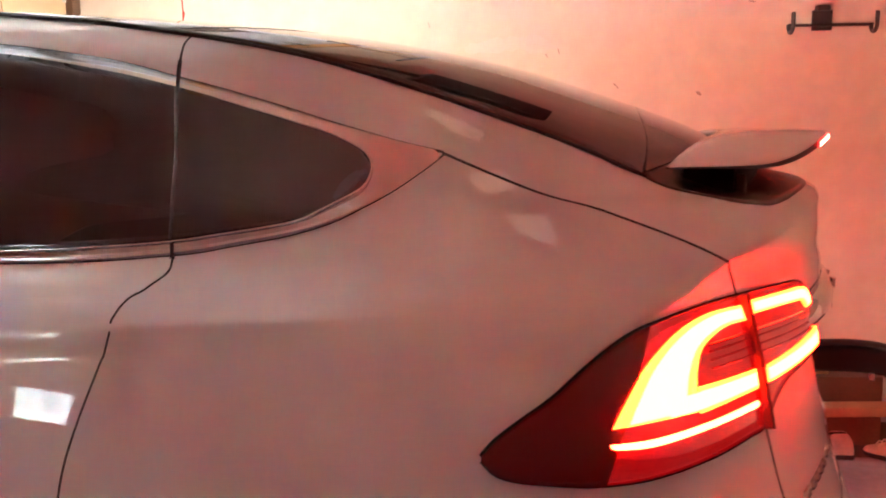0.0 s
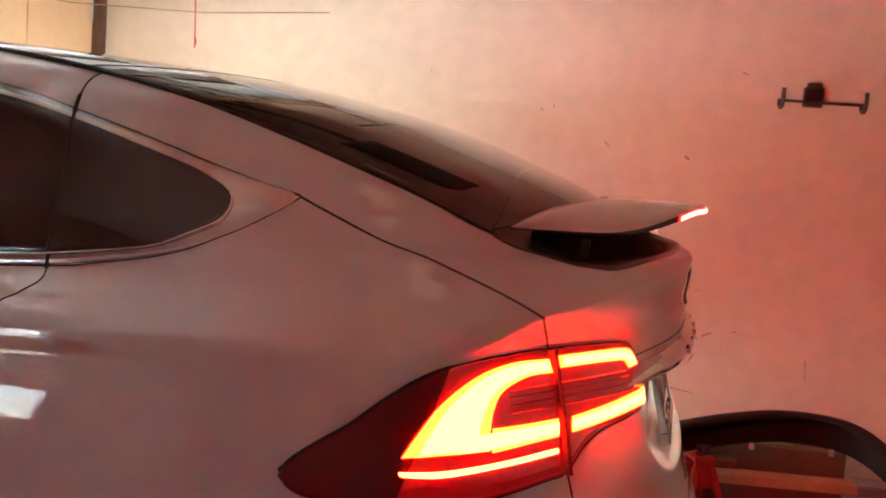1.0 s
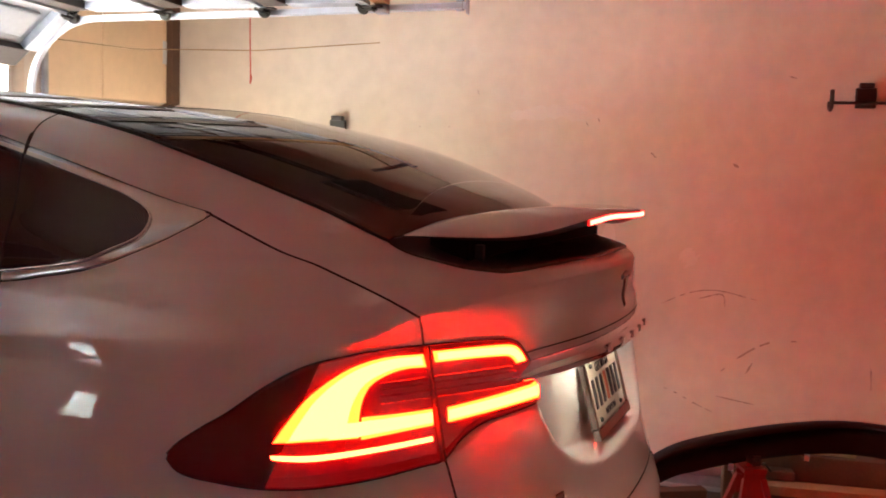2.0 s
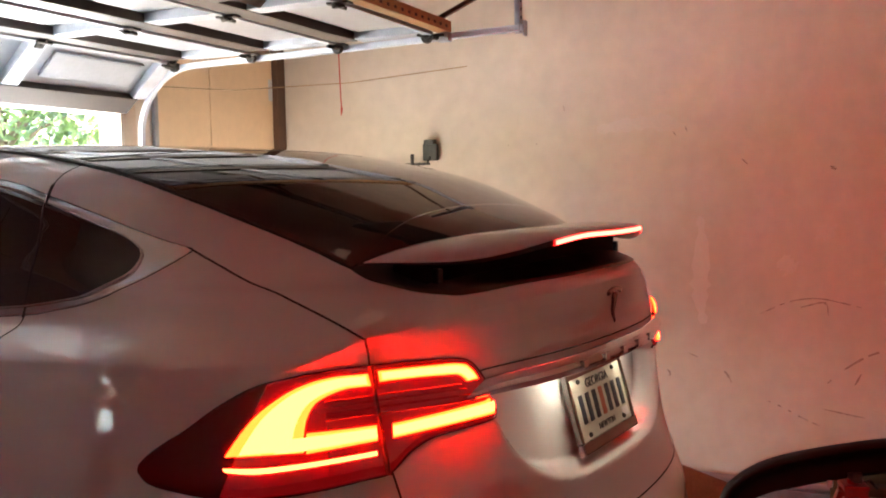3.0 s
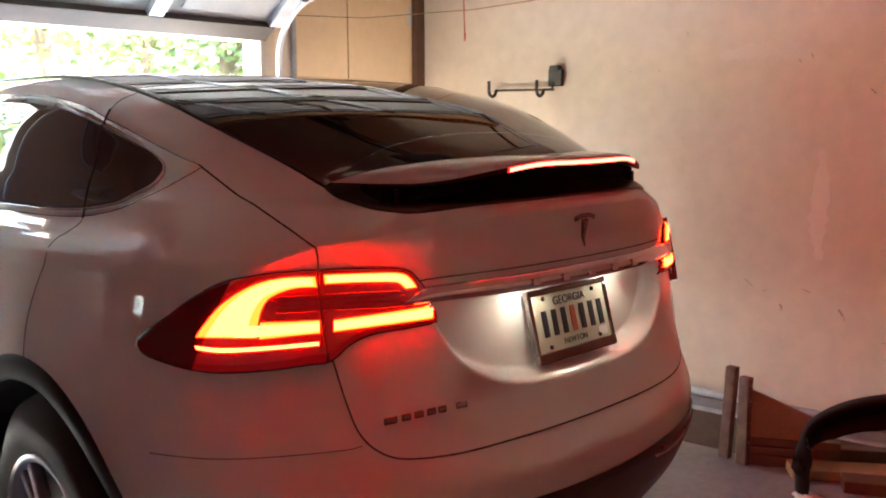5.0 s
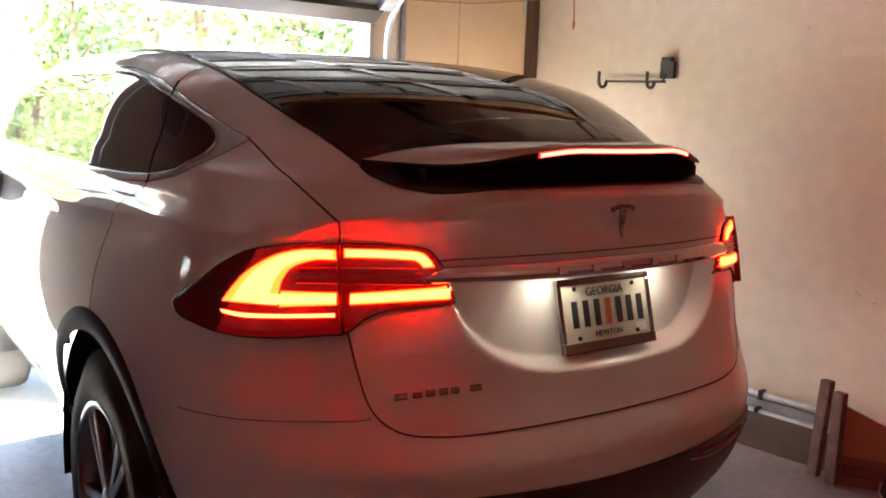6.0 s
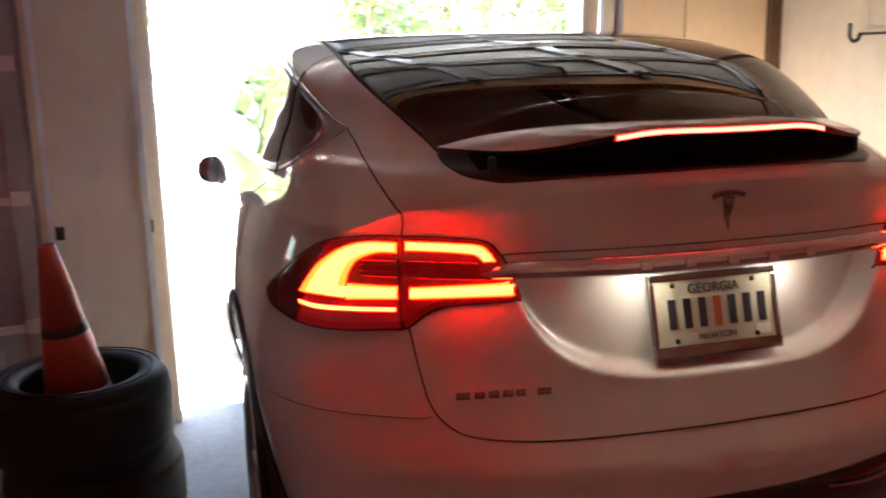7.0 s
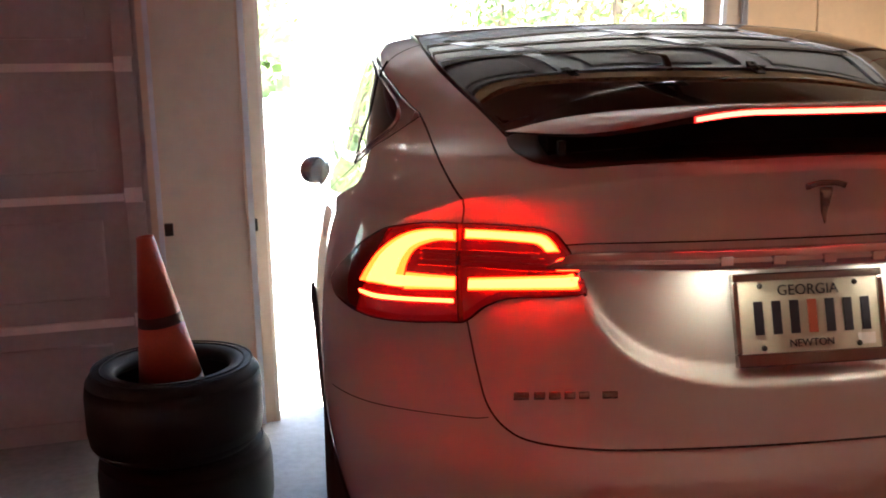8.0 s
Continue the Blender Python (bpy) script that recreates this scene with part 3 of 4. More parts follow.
for side in (1, -1):
    put = (lambda pts: pts) if side > 0 else flip
    lamp = new("tail_lamp")
    lamp.parent = car
    lamp["label"] = "lit red tail lamp with a glowing bracket-shaped bar"
    sheet("lens", put(LENS_UP), put(LENS_LOW), LENS_GLOW, lamp, nu=70, nv=18, off=0.004, bulge=0.007)
    sheet("lens_tip", put(LENS_UP[:6] + [(-0.790, 0.316, 1.385)]), put(LENS_LOW[:5] + [(-0.866, 0.365, 1.19)]), LENS_DEEP, lamp, nu=30, nv=18, off=0.0095, bulge=0.003, open_end=True)
    bead("lens_rim", put(LENS_UP), 0.006, 0.005, LENS_EDGE, lamp, count=80)
    bead("lens_rim", put(LENS_LOW), 0.006, 0.005, LENS_EDGE, lamp, count=80)
    # Redder bars under brighter inset cores paint the glow's falloff at the edges.
    for up, low, nu, nv, off, mat in ((C_OUT, C_IN, 40, 10, 0.0140, LED), (C_LOW_UP, C_LOW, 20, 6, 0.0140, LED), (SLIM_UP, SLIM_LOW, 30, 4, 0.0125, LED_CORE), (IN_UP, IN_UP_LOW, 36, 5, 0.0130, LED), (IN_LOW_UP, IN_LOW, 24, 6, 0.0140, LED)):
        bar = sheet("light_bar", put(up), put(low), mat, lamp, nu=nu, nv=nv, off=off, skirt=0.008)
        sheet("bar_core", put(inset(up, low)), put(inset(low, up)), LED_CORE, bar, nu=nu, nv=nv, off=off + 0.0015, skirt=0.002)
    sheet("bar_core", put([(-0.812, 0.29, 1.290), (-0.775, 0.251, 1.291), (-0.757, 0.232, 1.292)]), put([(-0.812, 0.29, 1.266), (-0.775, 0.251, 1.268), (-0.757, 0.232, 1.271)]), LED_CORE, bar, nu=10, nv=6, off=0.0148, skirt=0.002)
    for k, z in enumerate((1.322, 1.334, 1.346, 1.356)):
        bead("lens_rib", put([(-0.745, 0.225, z - 0.004), (-0.70, 0.18, z), (-0.55, 0.08, z + 0.004), (-0.50 - 0.012 * k, 0.06, z + 0.004)]), 0.0045, 0.015, LENS, lamp, count=40)
    bead("lens_gap", put([(-0.667, 0.180, 1.408), (-0.669, 0.165, 1.31), (-0.667, 0.15, 1.212)]), 0.009, 0.023, GAP, lamp, count=30)

# bright strip over the number plate
STRIP_UP = [(-0.56, 0.085, 1.327), (-0.50, 0.055, 1.352), (-0.44, 0.033, 1.366), (-0.2, -0.02, 1.372), (0, -0.03, 1.374), (0.2, -0.02, 1.372), (0.44, 0.033, 1.366), (0.50, 0.055, 1.352), (0.56, 0.085, 1.327)]
STRIP_LOW = [(-0.562, 0.083, 1.322), (-0.50, 0.055, 1.325), (-0.44, 0.03, 1.328), (-0.2, -0.02, 1.330), (0, -0.03, 1.331), (0.2, -0.02, 1.330), (0.44, 0.03, 1.328), (0.50, 0.055, 1.325), (0.562, 0.083, 1.322)]


strip_v, strip_f = [], []
ua, la = curve_points(STRIP_UP, 90), curve_points(STRIP_LOW, 90)
for p, q in zip(ua, la):
    base = -0.03 + 0.75 - 0.75 * max(0.0, 1 - (abs(p.x) / 0.915) ** 2.27) ** (1 / 2.27)
    thick = 0.02 * min(1.0, (0.57 - abs(p.x)) / 0.08) + 0.004
    for y, z in ((base + 0.02, p.z), (base - thick * 0.55, p.z - 0.001), (base - thick, p.z * 0.5 + q.z * 0.5), (base - thick * 0.8, q.z + 0.004), (base - thick * 0.5, q.z), (base + 0.05, q.z + 0.002)):
        strip_v.append((p.x, y, z))
for i in range(89):
    for j in range(5):
        strip_f.append((i * 6 + j, i * 6 + j + 1, (i + 1) * 6 + j + 1, (i + 1) * 6 + j))
strip = mesh_ob("chrome_strip", strip_v, [f[::-1] for f in strip_f], CHROME, car)
strip["label"] = "polished chrome strip with raised lettering blocks"
seam([(-0.52, 0.065, 1.372), (-0.44, 0.033, 1.381), (-0.2, -0.02, 1.386), (0, -0.03, 1.387), (0.2, -0.02, 1.386), (0.44, 0.033, 1.381), (0.52, 0.065, 1.372)], car, 0.006, 80)
for k in range(5):
    x = -0.20 + 0.10 * k
    y = -0.03 + 0.75 - 0.75 * (1 - (abs(x) / 0.915) ** 2.27) ** (1 / 2.27) - 0.0255
    part("letter_block", boxes(((x - 0.012, y - 0.002, 1.342), (x + 0.012, y + 0.004, 1.360)), bevel=0.001), CHROME, strip)
for x in (-0.185, 0.185):
    part("plate_lamp", boxes(((x - 0.045, -0.022, 1.3290), (x + 0.045, -0.008, 1.3302))), PLATE_LED, car, "small white number plate lamp")

# number plate
plate_m = pose(0, -0.016, 1.13, -15.5, 0, 0)
plate = new("number_plate")
plate.parent = car
plate.matrix_parent_inverse = Matrix()
plate.matrix_basis = plate_m
plate["label"] = "pale number plate in a chrome frame toned dark for its reflections"
part("plate_sheet", boxes(((-0.152, -0.004, 0.018), (0.152, 0.0, 0.172)), bevel=0.001), PLATE, plate)
bm = boxes(((-0.158, -0.012, 0.0), (0.158, 0.006, 0.026)), ((-0.158, -0.010, 0.168), (0.158, 0.006, 0.184)), ((-0.158, -0.010, 0.0265), (-0.147, 0.006, 0.1675)), ((0.147, -0.010, 0.0265), (0.158, 0.006, 0.1675)), bevel=0.003)
part("plate_frame", bm, EMBLEM, plate)
for k in range(7):
    x = -0.118 + 0.0375 * k
    part("character_bar", boxes(((x + 0.002, -0.0065, 0.062), (x + 0.021, -0.004, 0.128)), bevel=0.001), INK_RED if k == 3 else INK, plate)
for px, pz in ((-0.10, 0.158), (0.10, 0.158), (-0.10, 0.036), (0.10, 0.036)):
    bm = bmesh.new()
    bmesh.ops.create_uvsphere(bm, u_segments=12, v_segments=8, radius=0.006, matrix=Matrix.Translation((px, -0.005, pz)))
    part("plate_bolt", bm, STEEL, plate, smooth=True)
part("registration_sticker", boxes(((0.098, -0.0055, 0.034), (0.135, -0.004, 0.056))), WHITE, plate)


def words(text, size, m, mat, parent):
    cu = bpy.data.curves.new("lettering", "FONT")
    cu.body, cu.size, cu.align_x, cu.extrude = text, size, "CENTER", 0.0006
    tmp = bpy.data.objects.new("lettering", cu)
    me = bpy.data.meshes.new_from_object(tmp)
    bpy.data.objects.remove(tmp)
    me.materials.append(mat)
    ob = new("lettering", me)
    ob.parent = parent
    ob.matrix_basis = m
    return ob


words("GEORGIA", 0.03, pose(0, -0.006, 0.138, 90, 0, 0), INK, plate)
words("NEWTON", 0.021, pose(0, -0.006, 0.036, 90, 0, 0), INK, plate)

# badge blocks and emblem on the tailgate
for w, x in ((0.040, -0.575), (0.028, -0.535), (0.028, -0.503), (0.026, -0.472), (0.024, -0.444), (0.034, -0.395)):
    sheet("badge_block", [(x - w / 2, 0.05, 1.086), (x, 0.05, 1.086), (x + w / 2, 0.05, 1.086)], [(x - w / 2, 0.05, 1.070), (x, 0.05, 1.070), (x + w / 2, 0.05, 1.070)], EMBLEM, car, nu=6, nv=4, off=0.004)
sheet("emblem", [(-0.044, -0.02, 1.490), (-0.02, -0.02, 1.497), (0, -0.02, 1.498), (0.02, -0.02, 1.497), (0.044, -0.02, 1.490)], [(-0.040, -0.02, 1.478), (-0.02, -0.02, 1.486), (0, -0.02, 1.487), (0.02, -0.02, 1.486), (0.040, -0.02, 1.478)], EMBLEM, car, nu=16, nv=5, off=0.005)
sheet("emblem", [(-0.013, -0.02, 1.484), (-0.008, -0.02, 1.45), (0, -0.02, 1.408)], [(0.013, -0.02, 1.484), (0.008, -0.02, 1.45), (0.0005, -0.02, 1.408)], EMBLEM, car, nu=14, nv=5, off=0.005)

# lower black bumper, side reflectors
DIFF_UP = [(-0.93, 0.60, 0.58), (-0.87, 0.32, 0.72), (-0.70, 0.09, 0.835), (-0.45, -0.04, 0.852), (0, -0.10, 0.843), (0.45, -0.04, 0.852), (0.70, 0.09, 0.835), (0.87, 0.32, 0.72), (0.93, 0.60, 0.58)]
DIFF_LOW = [(-0.86, 0.62, 0.43), (-0.78, 0.32, 0.43), (-0.64, 0.15, 0.43), (-0.42, 0.08, 0.43), (0, 0.06, 0.43), (0.42, 0.08, 0.43), (0.64, 0.15, 0.43), (0.78, 0.32, 0.43), (0.86, 0.62, 0.43)]
sheet("lower_bumper", DIFF_UP, DIFF_LOW, BLACK, car, nu=90, nv=16, off=0.006, label="black plastic lower bumper")
for side in (1, -1):
    put = (lambda pts: pts) if side > 0 else flip
    sheet("reflector", put([(-0.27, -0.09, 0.83), (-0.38, -0.07, 0.832), (-0.55, -0.01, 0.84)]), put([(-0.27, -0.09, 0.822), (-0.38, -0.07, 0.812), (-0.55, -0.01, 0.826)]), LENS_DEEP, car, nu=20, nv=5, off=0.010)
    bead("bright_blade", put([(-0.24, -0.09, 0.815), (-0.36, -0.075, 0.797), (-0.50, -0.03, 0.80), (-0.60, 0.02, 0.835)]), 0.011, 0.012, EMBLEM, car, count=24)
    # wheel arches
    for cy, cz in (REAR_ARCH, FRONT_ARCH):
        pts = []
        for k in range(15):
            a = math.pi * (-0.02 + 1.04 * k / 14)
            pts.append((-0.96, cy + 0.60 * math.cos(a), cz + 0.60 * math.sin(a)))
        bead("arch_moulding", put(pts), 0.075, 0.008, ARCH, car, "dark wheel arch moulding", count=60)
        bm = bmesh.new()
        rings = []
        for k in range(25):
            a = math.pi * (-0.05 + 1.1 * k / 24)
            rings.append([bm.verts.new((x * side, cy + r * math.cos(a), cz + r * math.sin(a))) for x, r in ((-0.955, 0.595), (-0.90, 0.62), (-0.55, 0.62), (-0.55, 0.02))])
        for a, b in zip(rings, rings[1:]):
            for j in range(3):
                bm.faces.new((a[j], a[j + 1], b[j + 1], b[j]))
        part("arch_liner", bm, BLACK, car, smooth=True)
    # door mirror
    bm = bmesh.new()
    bmesh.ops.create_uvsphere(bm, u_segments=24, v_segments=14, radius=1, matrix=pose(-0.985 * side, 2.75, 1.305, 0, 0, 0) @ Matrix.Diagonal((0.070, 0.055, 0.066, 1)))
    mirror = part("door_mirror", bm, PAINT, car, smooth=True)
    bm = bmesh.new()
    bmesh.ops.create_uvsphere(bm, u_segments=24, v_segments=8, radius=1, matrix=pose(-0.987 * side, 2.703, 1.305, 0, 0, 12 * side) @ Matrix.Diagonal((0.072, 0.030, 0.068, 1)))
    part("mirror_glass", bm, EMBLEM, mirror, smooth=True)
    bm = bmesh.new()
    tube(bm, [(-0.86 * side, 2.80, 1.33), (-0.92 * side, 2.77, 1.30), (-0.96 * side, 2.76, 1.29)], [0.04, 0.03, 0.028], 10)
    part("mirror_foot", bm, SATIN, mirror, smooth=True)

# wheels
TYRE_R, TYRE_W = 0.485, 0.285


def wheel(m):
    w = new("wheel")
    w.parent = car
    w.matrix_basis = m
    h = TYRE_W / 2
    bm = lathe(bmesh.new(), [(0.315, -h + 0.02), (0.33, -h), (0.40, -h - 0.004), (TYRE_R - 0.012, -h + 0.03), (TYRE_R, -h + 0.06), (TYRE_R, h - 0.06), (TYRE_R - 0.012, h - 0.03), (0.40, h + 0.004), (0.33, h), (0.315, h - 0.02)], 56)
    part("tyre", bm, RUBBER, w, smooth=True)
    bm = lathe(bmesh.new(), [(0.318, -h + 0.01), (0.322, -h - 0.002), (0.300, -h + 0.004), (0.292, -h + 0.05), (0.292, h - 0.02), (0.318, h - 0.02)], 56)
    rim = part("rim", bm, RIM, w, smooth=True)
    for k in range(5):
        for d in (-0.13, 0.13):
            bm = bmesh.new()
            a = 2 * math.pi * k / 5
            box(bm, (0.05, -0.016, -h + 0.012), (0.30, 0.016, -h + 0.05), pose(0, 0, 0, 0, 0, math.degrees(a + d)), bevel=0.006)
            part("spoke", bm, RIM, rim)
    bm = lathe(bmesh.new(), [(0.001, -h + 0.008), (0.05, -h + 0.008), (0.065, -h + 0.02), (0.065, -h + 0.07), (0.001, -h + 0.07)], 32)
    part("hub", bm, RIM, rim, smooth=True)
    bm = lathe(bmesh.new(), [(0.001, -0.03), (0.19, -0.03), (0.19, 0.0), (0.001, 0.0)], 40)
    part("brake_disc", bm, STEEL, w, smooth=True)
    return w


for side in (1, -1):
    for cy in (1.08, 4.02):
        wheel(pose(-0.825 * side, cy, TYRE_R, 0, 90 * side, 0))


# ---- fittings of the garage ----
def fitting(name, label, category, group="", kind=""):
    return thing(name, G, label, category, group, kind)


# the open sectional door, overhead
DX0, DX1 = -3.93, -1.40
door = fitting("garage_door", "open white sectional garage door with dark rails overhead", "garage door")


def section(depth, m):
    """One section of the door, inner face down, its length along x."""
    sec = new("door_section")
    sec.parent = door
    sec.matrix_basis = m
    part("skin", boxes(((DX0, 0, 0.03), (DX1, depth, 0.045))), DOOR_WHITE, sec)
    part("rail", boxes(((DX0 + 0.05, depth - 0.115, -0.012), (DX1 - 0.05, depth - 0.004, 0.0295)), bevel=0.004), DOOR_RAIL, sec, "dark brown stiffening rail")
    part("flange", boxes(((DX0 + 0.05, 0.004, -0.016), (DX1 - 0.05, 0.022, 0.0295)), bevel=0.003), ZINC, sec, "bright folded edge")
    n = 3
    wide = (DX1 - DX0) / n
    for k in range(n + 1):
        x = DX0 + k * wide
        lo, hi = (x, x + 0.09) if k == 0 else (x - 0.09, x) if k == n else (x - 0.045, x + 0.045)
        part("stile", boxes(((lo, 0.024, -0.010), (hi, depth - 0.117, 0.0295)), bevel=0.003), ZINC, sec)
    for k in range(n):
        x = DX0 + k * wide
        bm = boxes(((x + 0.14, 0.075, 0.012), (x + wide - 0.14, depth - 0.165, 0.0297)), bevel=0.012)
        part("pressed_panel", bm, DOOR_WHITE, sec)
    for k in range(n + 1):
        x = min(max(DX0 + k * wide, DX0 + 0.03), DX1 - 0.03)
        bm = boxes(((x - 0.022, -0.045, -0.022), (x + 0.022, 0.045, -0.0125)), ((x - 0.007, -0.02, -0.034), (x + 0.007, 0.03, -0.0225)), bevel=0.003)
        tube(bm, [(x - 0.04, 0, -0.028), (x + 0.04, 0, -0.028)], 0.008)
        part("hinge", bm, STEEL, sec)
    return sec


section(0.50, pose(0, -1.85, 2.43))
section(0.50, pose(0, -1.345, 2.43))
section(0.50, pose(0, -0.84, 2.425))
section(0.40, pose(0, -0.335, 2.42, -40, 0, 0))
part("top_strut", boxes(((DX0 + 0.02, -1.92, 2.425), (DX1 - 0.005, -1.856, 2.475)), bevel=0.004), OCHRE, door, "orange-brown stiffening strut")
# Small brown pads paint the shade of the strut's holes.
for k in range(40):
    x = DX1 - 0.05 - 0.06 * k
    part("strut_hole", boxes(((x - 0.02, -1.9215, 2.440), (x, -1.9202, 2.452)), bevel=0.0004), BROWN, door)
for x, s in ((DX1 + 0.02, 1), (DX0 - 0.02, -1)):
    track = fitting("door_track", "galvanised steel garage door track with rollers", "door track", "door tracks")
    path = [(x, -0.07, 0.02), (x, -0.07, 1.2), (x, -0.07, 2.0)] + [(x, -0.07 - 0.36 * (1 - math.cos(a)), 2.03 + 0.36 * math.sin(a)) for a in [math.pi / 2 * k / 10 for k in range(1, 11)]] + [(x, -1.3, 2.40), (x, -2.25, 2.42)]
    part("channel", tube(bmesh.new(), path, 0.019, 4), TRACK, track)
    hang = part("hanger", boxes(((x - 0.017, -2.24, 2.40), (x + 0.017, -2.237, H)), ((x + 0.014, -2.237, 2.40), (x + 0.017, -2.205, H))), ZINC, track, "perforated steel hanger")
    # Near-black pads paint the hanger's holes as dark.
    for k in range(16):
        part("hole", boxes(((x - 0.006, -2.2415, 2.42 + 0.036 * k), (x + 0.006, -2.2402, 2.436 + 0.036 * k)), bevel=0.0004), GAP, hang)
    part("end_plate", boxes(((x - 0.022, -2.262, 2.385), (x + 0.022, -2.255, 2.45)), bevel=0.003), ZINC, track)
    part("brace", tube(bmesh.new(), [(x, -1.78, 2.47), (x, -2.0, 2.56), (x, -2.22, 2.66)], 0.014, 4), BROWN, track, "dark steel brace")
    part("roller_bracket", boxes(((x - 0.03 * s - 0.02, -1.915, 2.385), (x - 0.03 * s + 0.02, -1.86, 2.424)), bevel=0.004), ZINC, track)
    for y, z in ((-1.80, 2.41), (-1.33, 2.40), (-0.83, 2.395), (-0.34, 2.385)):
        bm = bmesh.new()
        lathe(bm, [(0.001, -0.012), (0.024, -0.012), (0.026, 0.0), (0.024, 0.012), (0.001, 0.012)], 16, pose(x - 0.03 * s, y, z, 0, 90, 0))
        tube(bm, [(x - 0.03 * s, y, z), (x - 0.12 * s, y, z)], 0.007)
        part("roller", bm, STEEL, track)
    part("bracket", boxes(((x - 0.004, -0.035, 1.0), (x + 0.03, 0.0, 1.06)), bevel=0.003), STEEL, track)
opener = fitting("door_opener", "steel garage door opener rail with a dark bent arm", "door opener")
part("opener_rail", boxes(((-2.705, -2.45, 2.64), (-2.615, -0.02, 2.69)), bevel=0.004), STEEL, opener)
part("arm", tube(bmesh.new(), [(-2.62, -1.60, 2.40), (-2.62, -1.68, 2.385), (-2.62, -1.76, 2.355), (-2.62, -1.80, 2.39), (-2.64, -1.95, 2.55), (-2.66, -2.05, 2.64)], 0.017, 4), BROWN, opener, "dark bent arm")
part("arm_bracket", boxes(((-2.66, -1.66, 2.385), (-2.58, -1.55, 2.417)), bevel=0.004), STEEL, opener)
part("arm_plate", boxes(((-2.72, -1.96, 2.476), (-2.60, -1.80, 2.49))), STEEL, opener)
part("motor_housing", boxes(((-2.86, -2.95, 2.58), (-2.46, -2.451, 2.76)), bevel=0.02), BLACK, opener)
part("ceiling_strap", boxes(((-2.70, -2.80, 2.755), (-2.62, -2.60, H)), bevel=0.002), ZINC, opener)
lamp_box = fitting("ceiling_light", "lit warm oblong ceiling light with a pale frame", "ceiling light")
part("frame", boxes(((-3.70, -2.98, H - 0.03), (-3.40, -2.74, H - 0.001)), bevel=0.006), WHITE, lamp_box)
part("diffuser", boxes(((-3.68, -2.96, H - 0.055), (-3.42, -2.76, H - 0.0305)), bevel=0.01), CEILING_LAMP, lamp_box, "lit frosted diffuser")
cord = fitting("release_cord", "thin red cord with a frayed knot hanging from the ceiling", "cord")
part("cord", tube(bmesh.new(), [(-0.60, -0.84, H), (-0.597, -0.842, 2.65), (-0.605, -0.848, 2.45), (-0.60, -0.85, 2.28), (-0.598, -0.852, 2.20)], 0.0035, 6), RED_CORD, cord)
part("knot", tube(bmesh.new(), [(-0.598, -0.852, 2.215), (-0.602, -0.856, 2.20), (-0.598, -0.85, 2.165)], [0.004, 0.007, 0.003], 8), RED_CORD, cord)
wire = fitting("slack_line", "thin tan line slung from door track to wall", "cord")
part("line", tube(bmesh.new(), [(-1.36, -0.1, 2.31), (-1.0, -0.4, 2.30), (-0.5, -0.85, 2.36), (-0.02, -1.4, 2.47)], 0.003, 5), TIMBER, wire)

# front wall: casing, boards, corner post
room("trim", boxes(((OPEN_L - 0.09, -0.016, 0), (OPEN_L, -0.001, OPEN_T)), ((OPEN_R, -0.016, 0), (OPEN_R + 0.09, -0.001, OPEN_T)), ((OPEN_L - 0.09, -0.016, OPEN_T), (OPEN_R + 0.09, -0.001, OPEN_T + 0.06)), bevel=0.002), BOARD, "weathered brown timber casing of the door opening", "trim")
room("jamb", boxes(((OPEN_L, -0.016, 0), (OPEN_L + 0.02, 0.14, OPEN_T - 0.021)), ((OPEN_R - 0.02, -0.016, 0), (OPEN_R, 0.14, OPEN_T - 0.021)), ((OPEN_L, -0.016, OPEN_T - 0.02), (OPEN_R, 0.14, OPEN_T)), bevel=0.002), WALLBOARD, "pale jamb lining", "jamb")
for x0, x1 in ((-1.19, -0.745), (-0.735, -0.10)):
    b = part("wall_board", boxes(((x0, -0.018, 0.02), (x1, -0.002, 2.62)), bevel=0.002), WALL_PANEL)
    b.matrix_world = G
    tagged(b, "tan board leaning flat against the front wall", "board", "boards on the front wall")
p = part("edge_strip", boxes(((-1.225, -0.025, 0.02), (-1.195, -0.002, 2.6)), bevel=0.003), ZINC)
p.matrix_world = G
tagged(p, "bluish metal strip beside the boards", "strip")
p = part("corner_post", boxes(((-0.095, -0.055, 0), (-0.004, -0.004, H - 0.01)), bevel=0.004), BROWN)
p.matrix_world = G
tagged(p, "dark brown timber post in the wall corner", "post")
tag = part("paper_tag", boxes(((-0.155, -0.03, 2.33), (-0.115, -0.026, 2.47)), bevel=0.001), WHITE)
tag.matrix_world = G
tagged(tag, "white paper tag hanging beside the post", "tag")

# hidden behind the car: fill lamp added in place of daylight on the wall
lamp_stand = fitting("fill_lamp", "unseen warm fill lamp added on a slim stand in the front corner", "work lamp")
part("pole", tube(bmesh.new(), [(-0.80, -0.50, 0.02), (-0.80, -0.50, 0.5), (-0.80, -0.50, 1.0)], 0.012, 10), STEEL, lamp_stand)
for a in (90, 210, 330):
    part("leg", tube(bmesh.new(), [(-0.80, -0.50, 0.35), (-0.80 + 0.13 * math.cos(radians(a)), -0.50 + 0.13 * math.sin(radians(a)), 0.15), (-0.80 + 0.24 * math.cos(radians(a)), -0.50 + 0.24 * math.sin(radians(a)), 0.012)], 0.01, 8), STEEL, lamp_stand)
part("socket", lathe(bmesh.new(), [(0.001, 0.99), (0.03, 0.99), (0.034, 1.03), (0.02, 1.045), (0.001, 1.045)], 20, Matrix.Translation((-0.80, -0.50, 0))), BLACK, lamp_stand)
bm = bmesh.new()
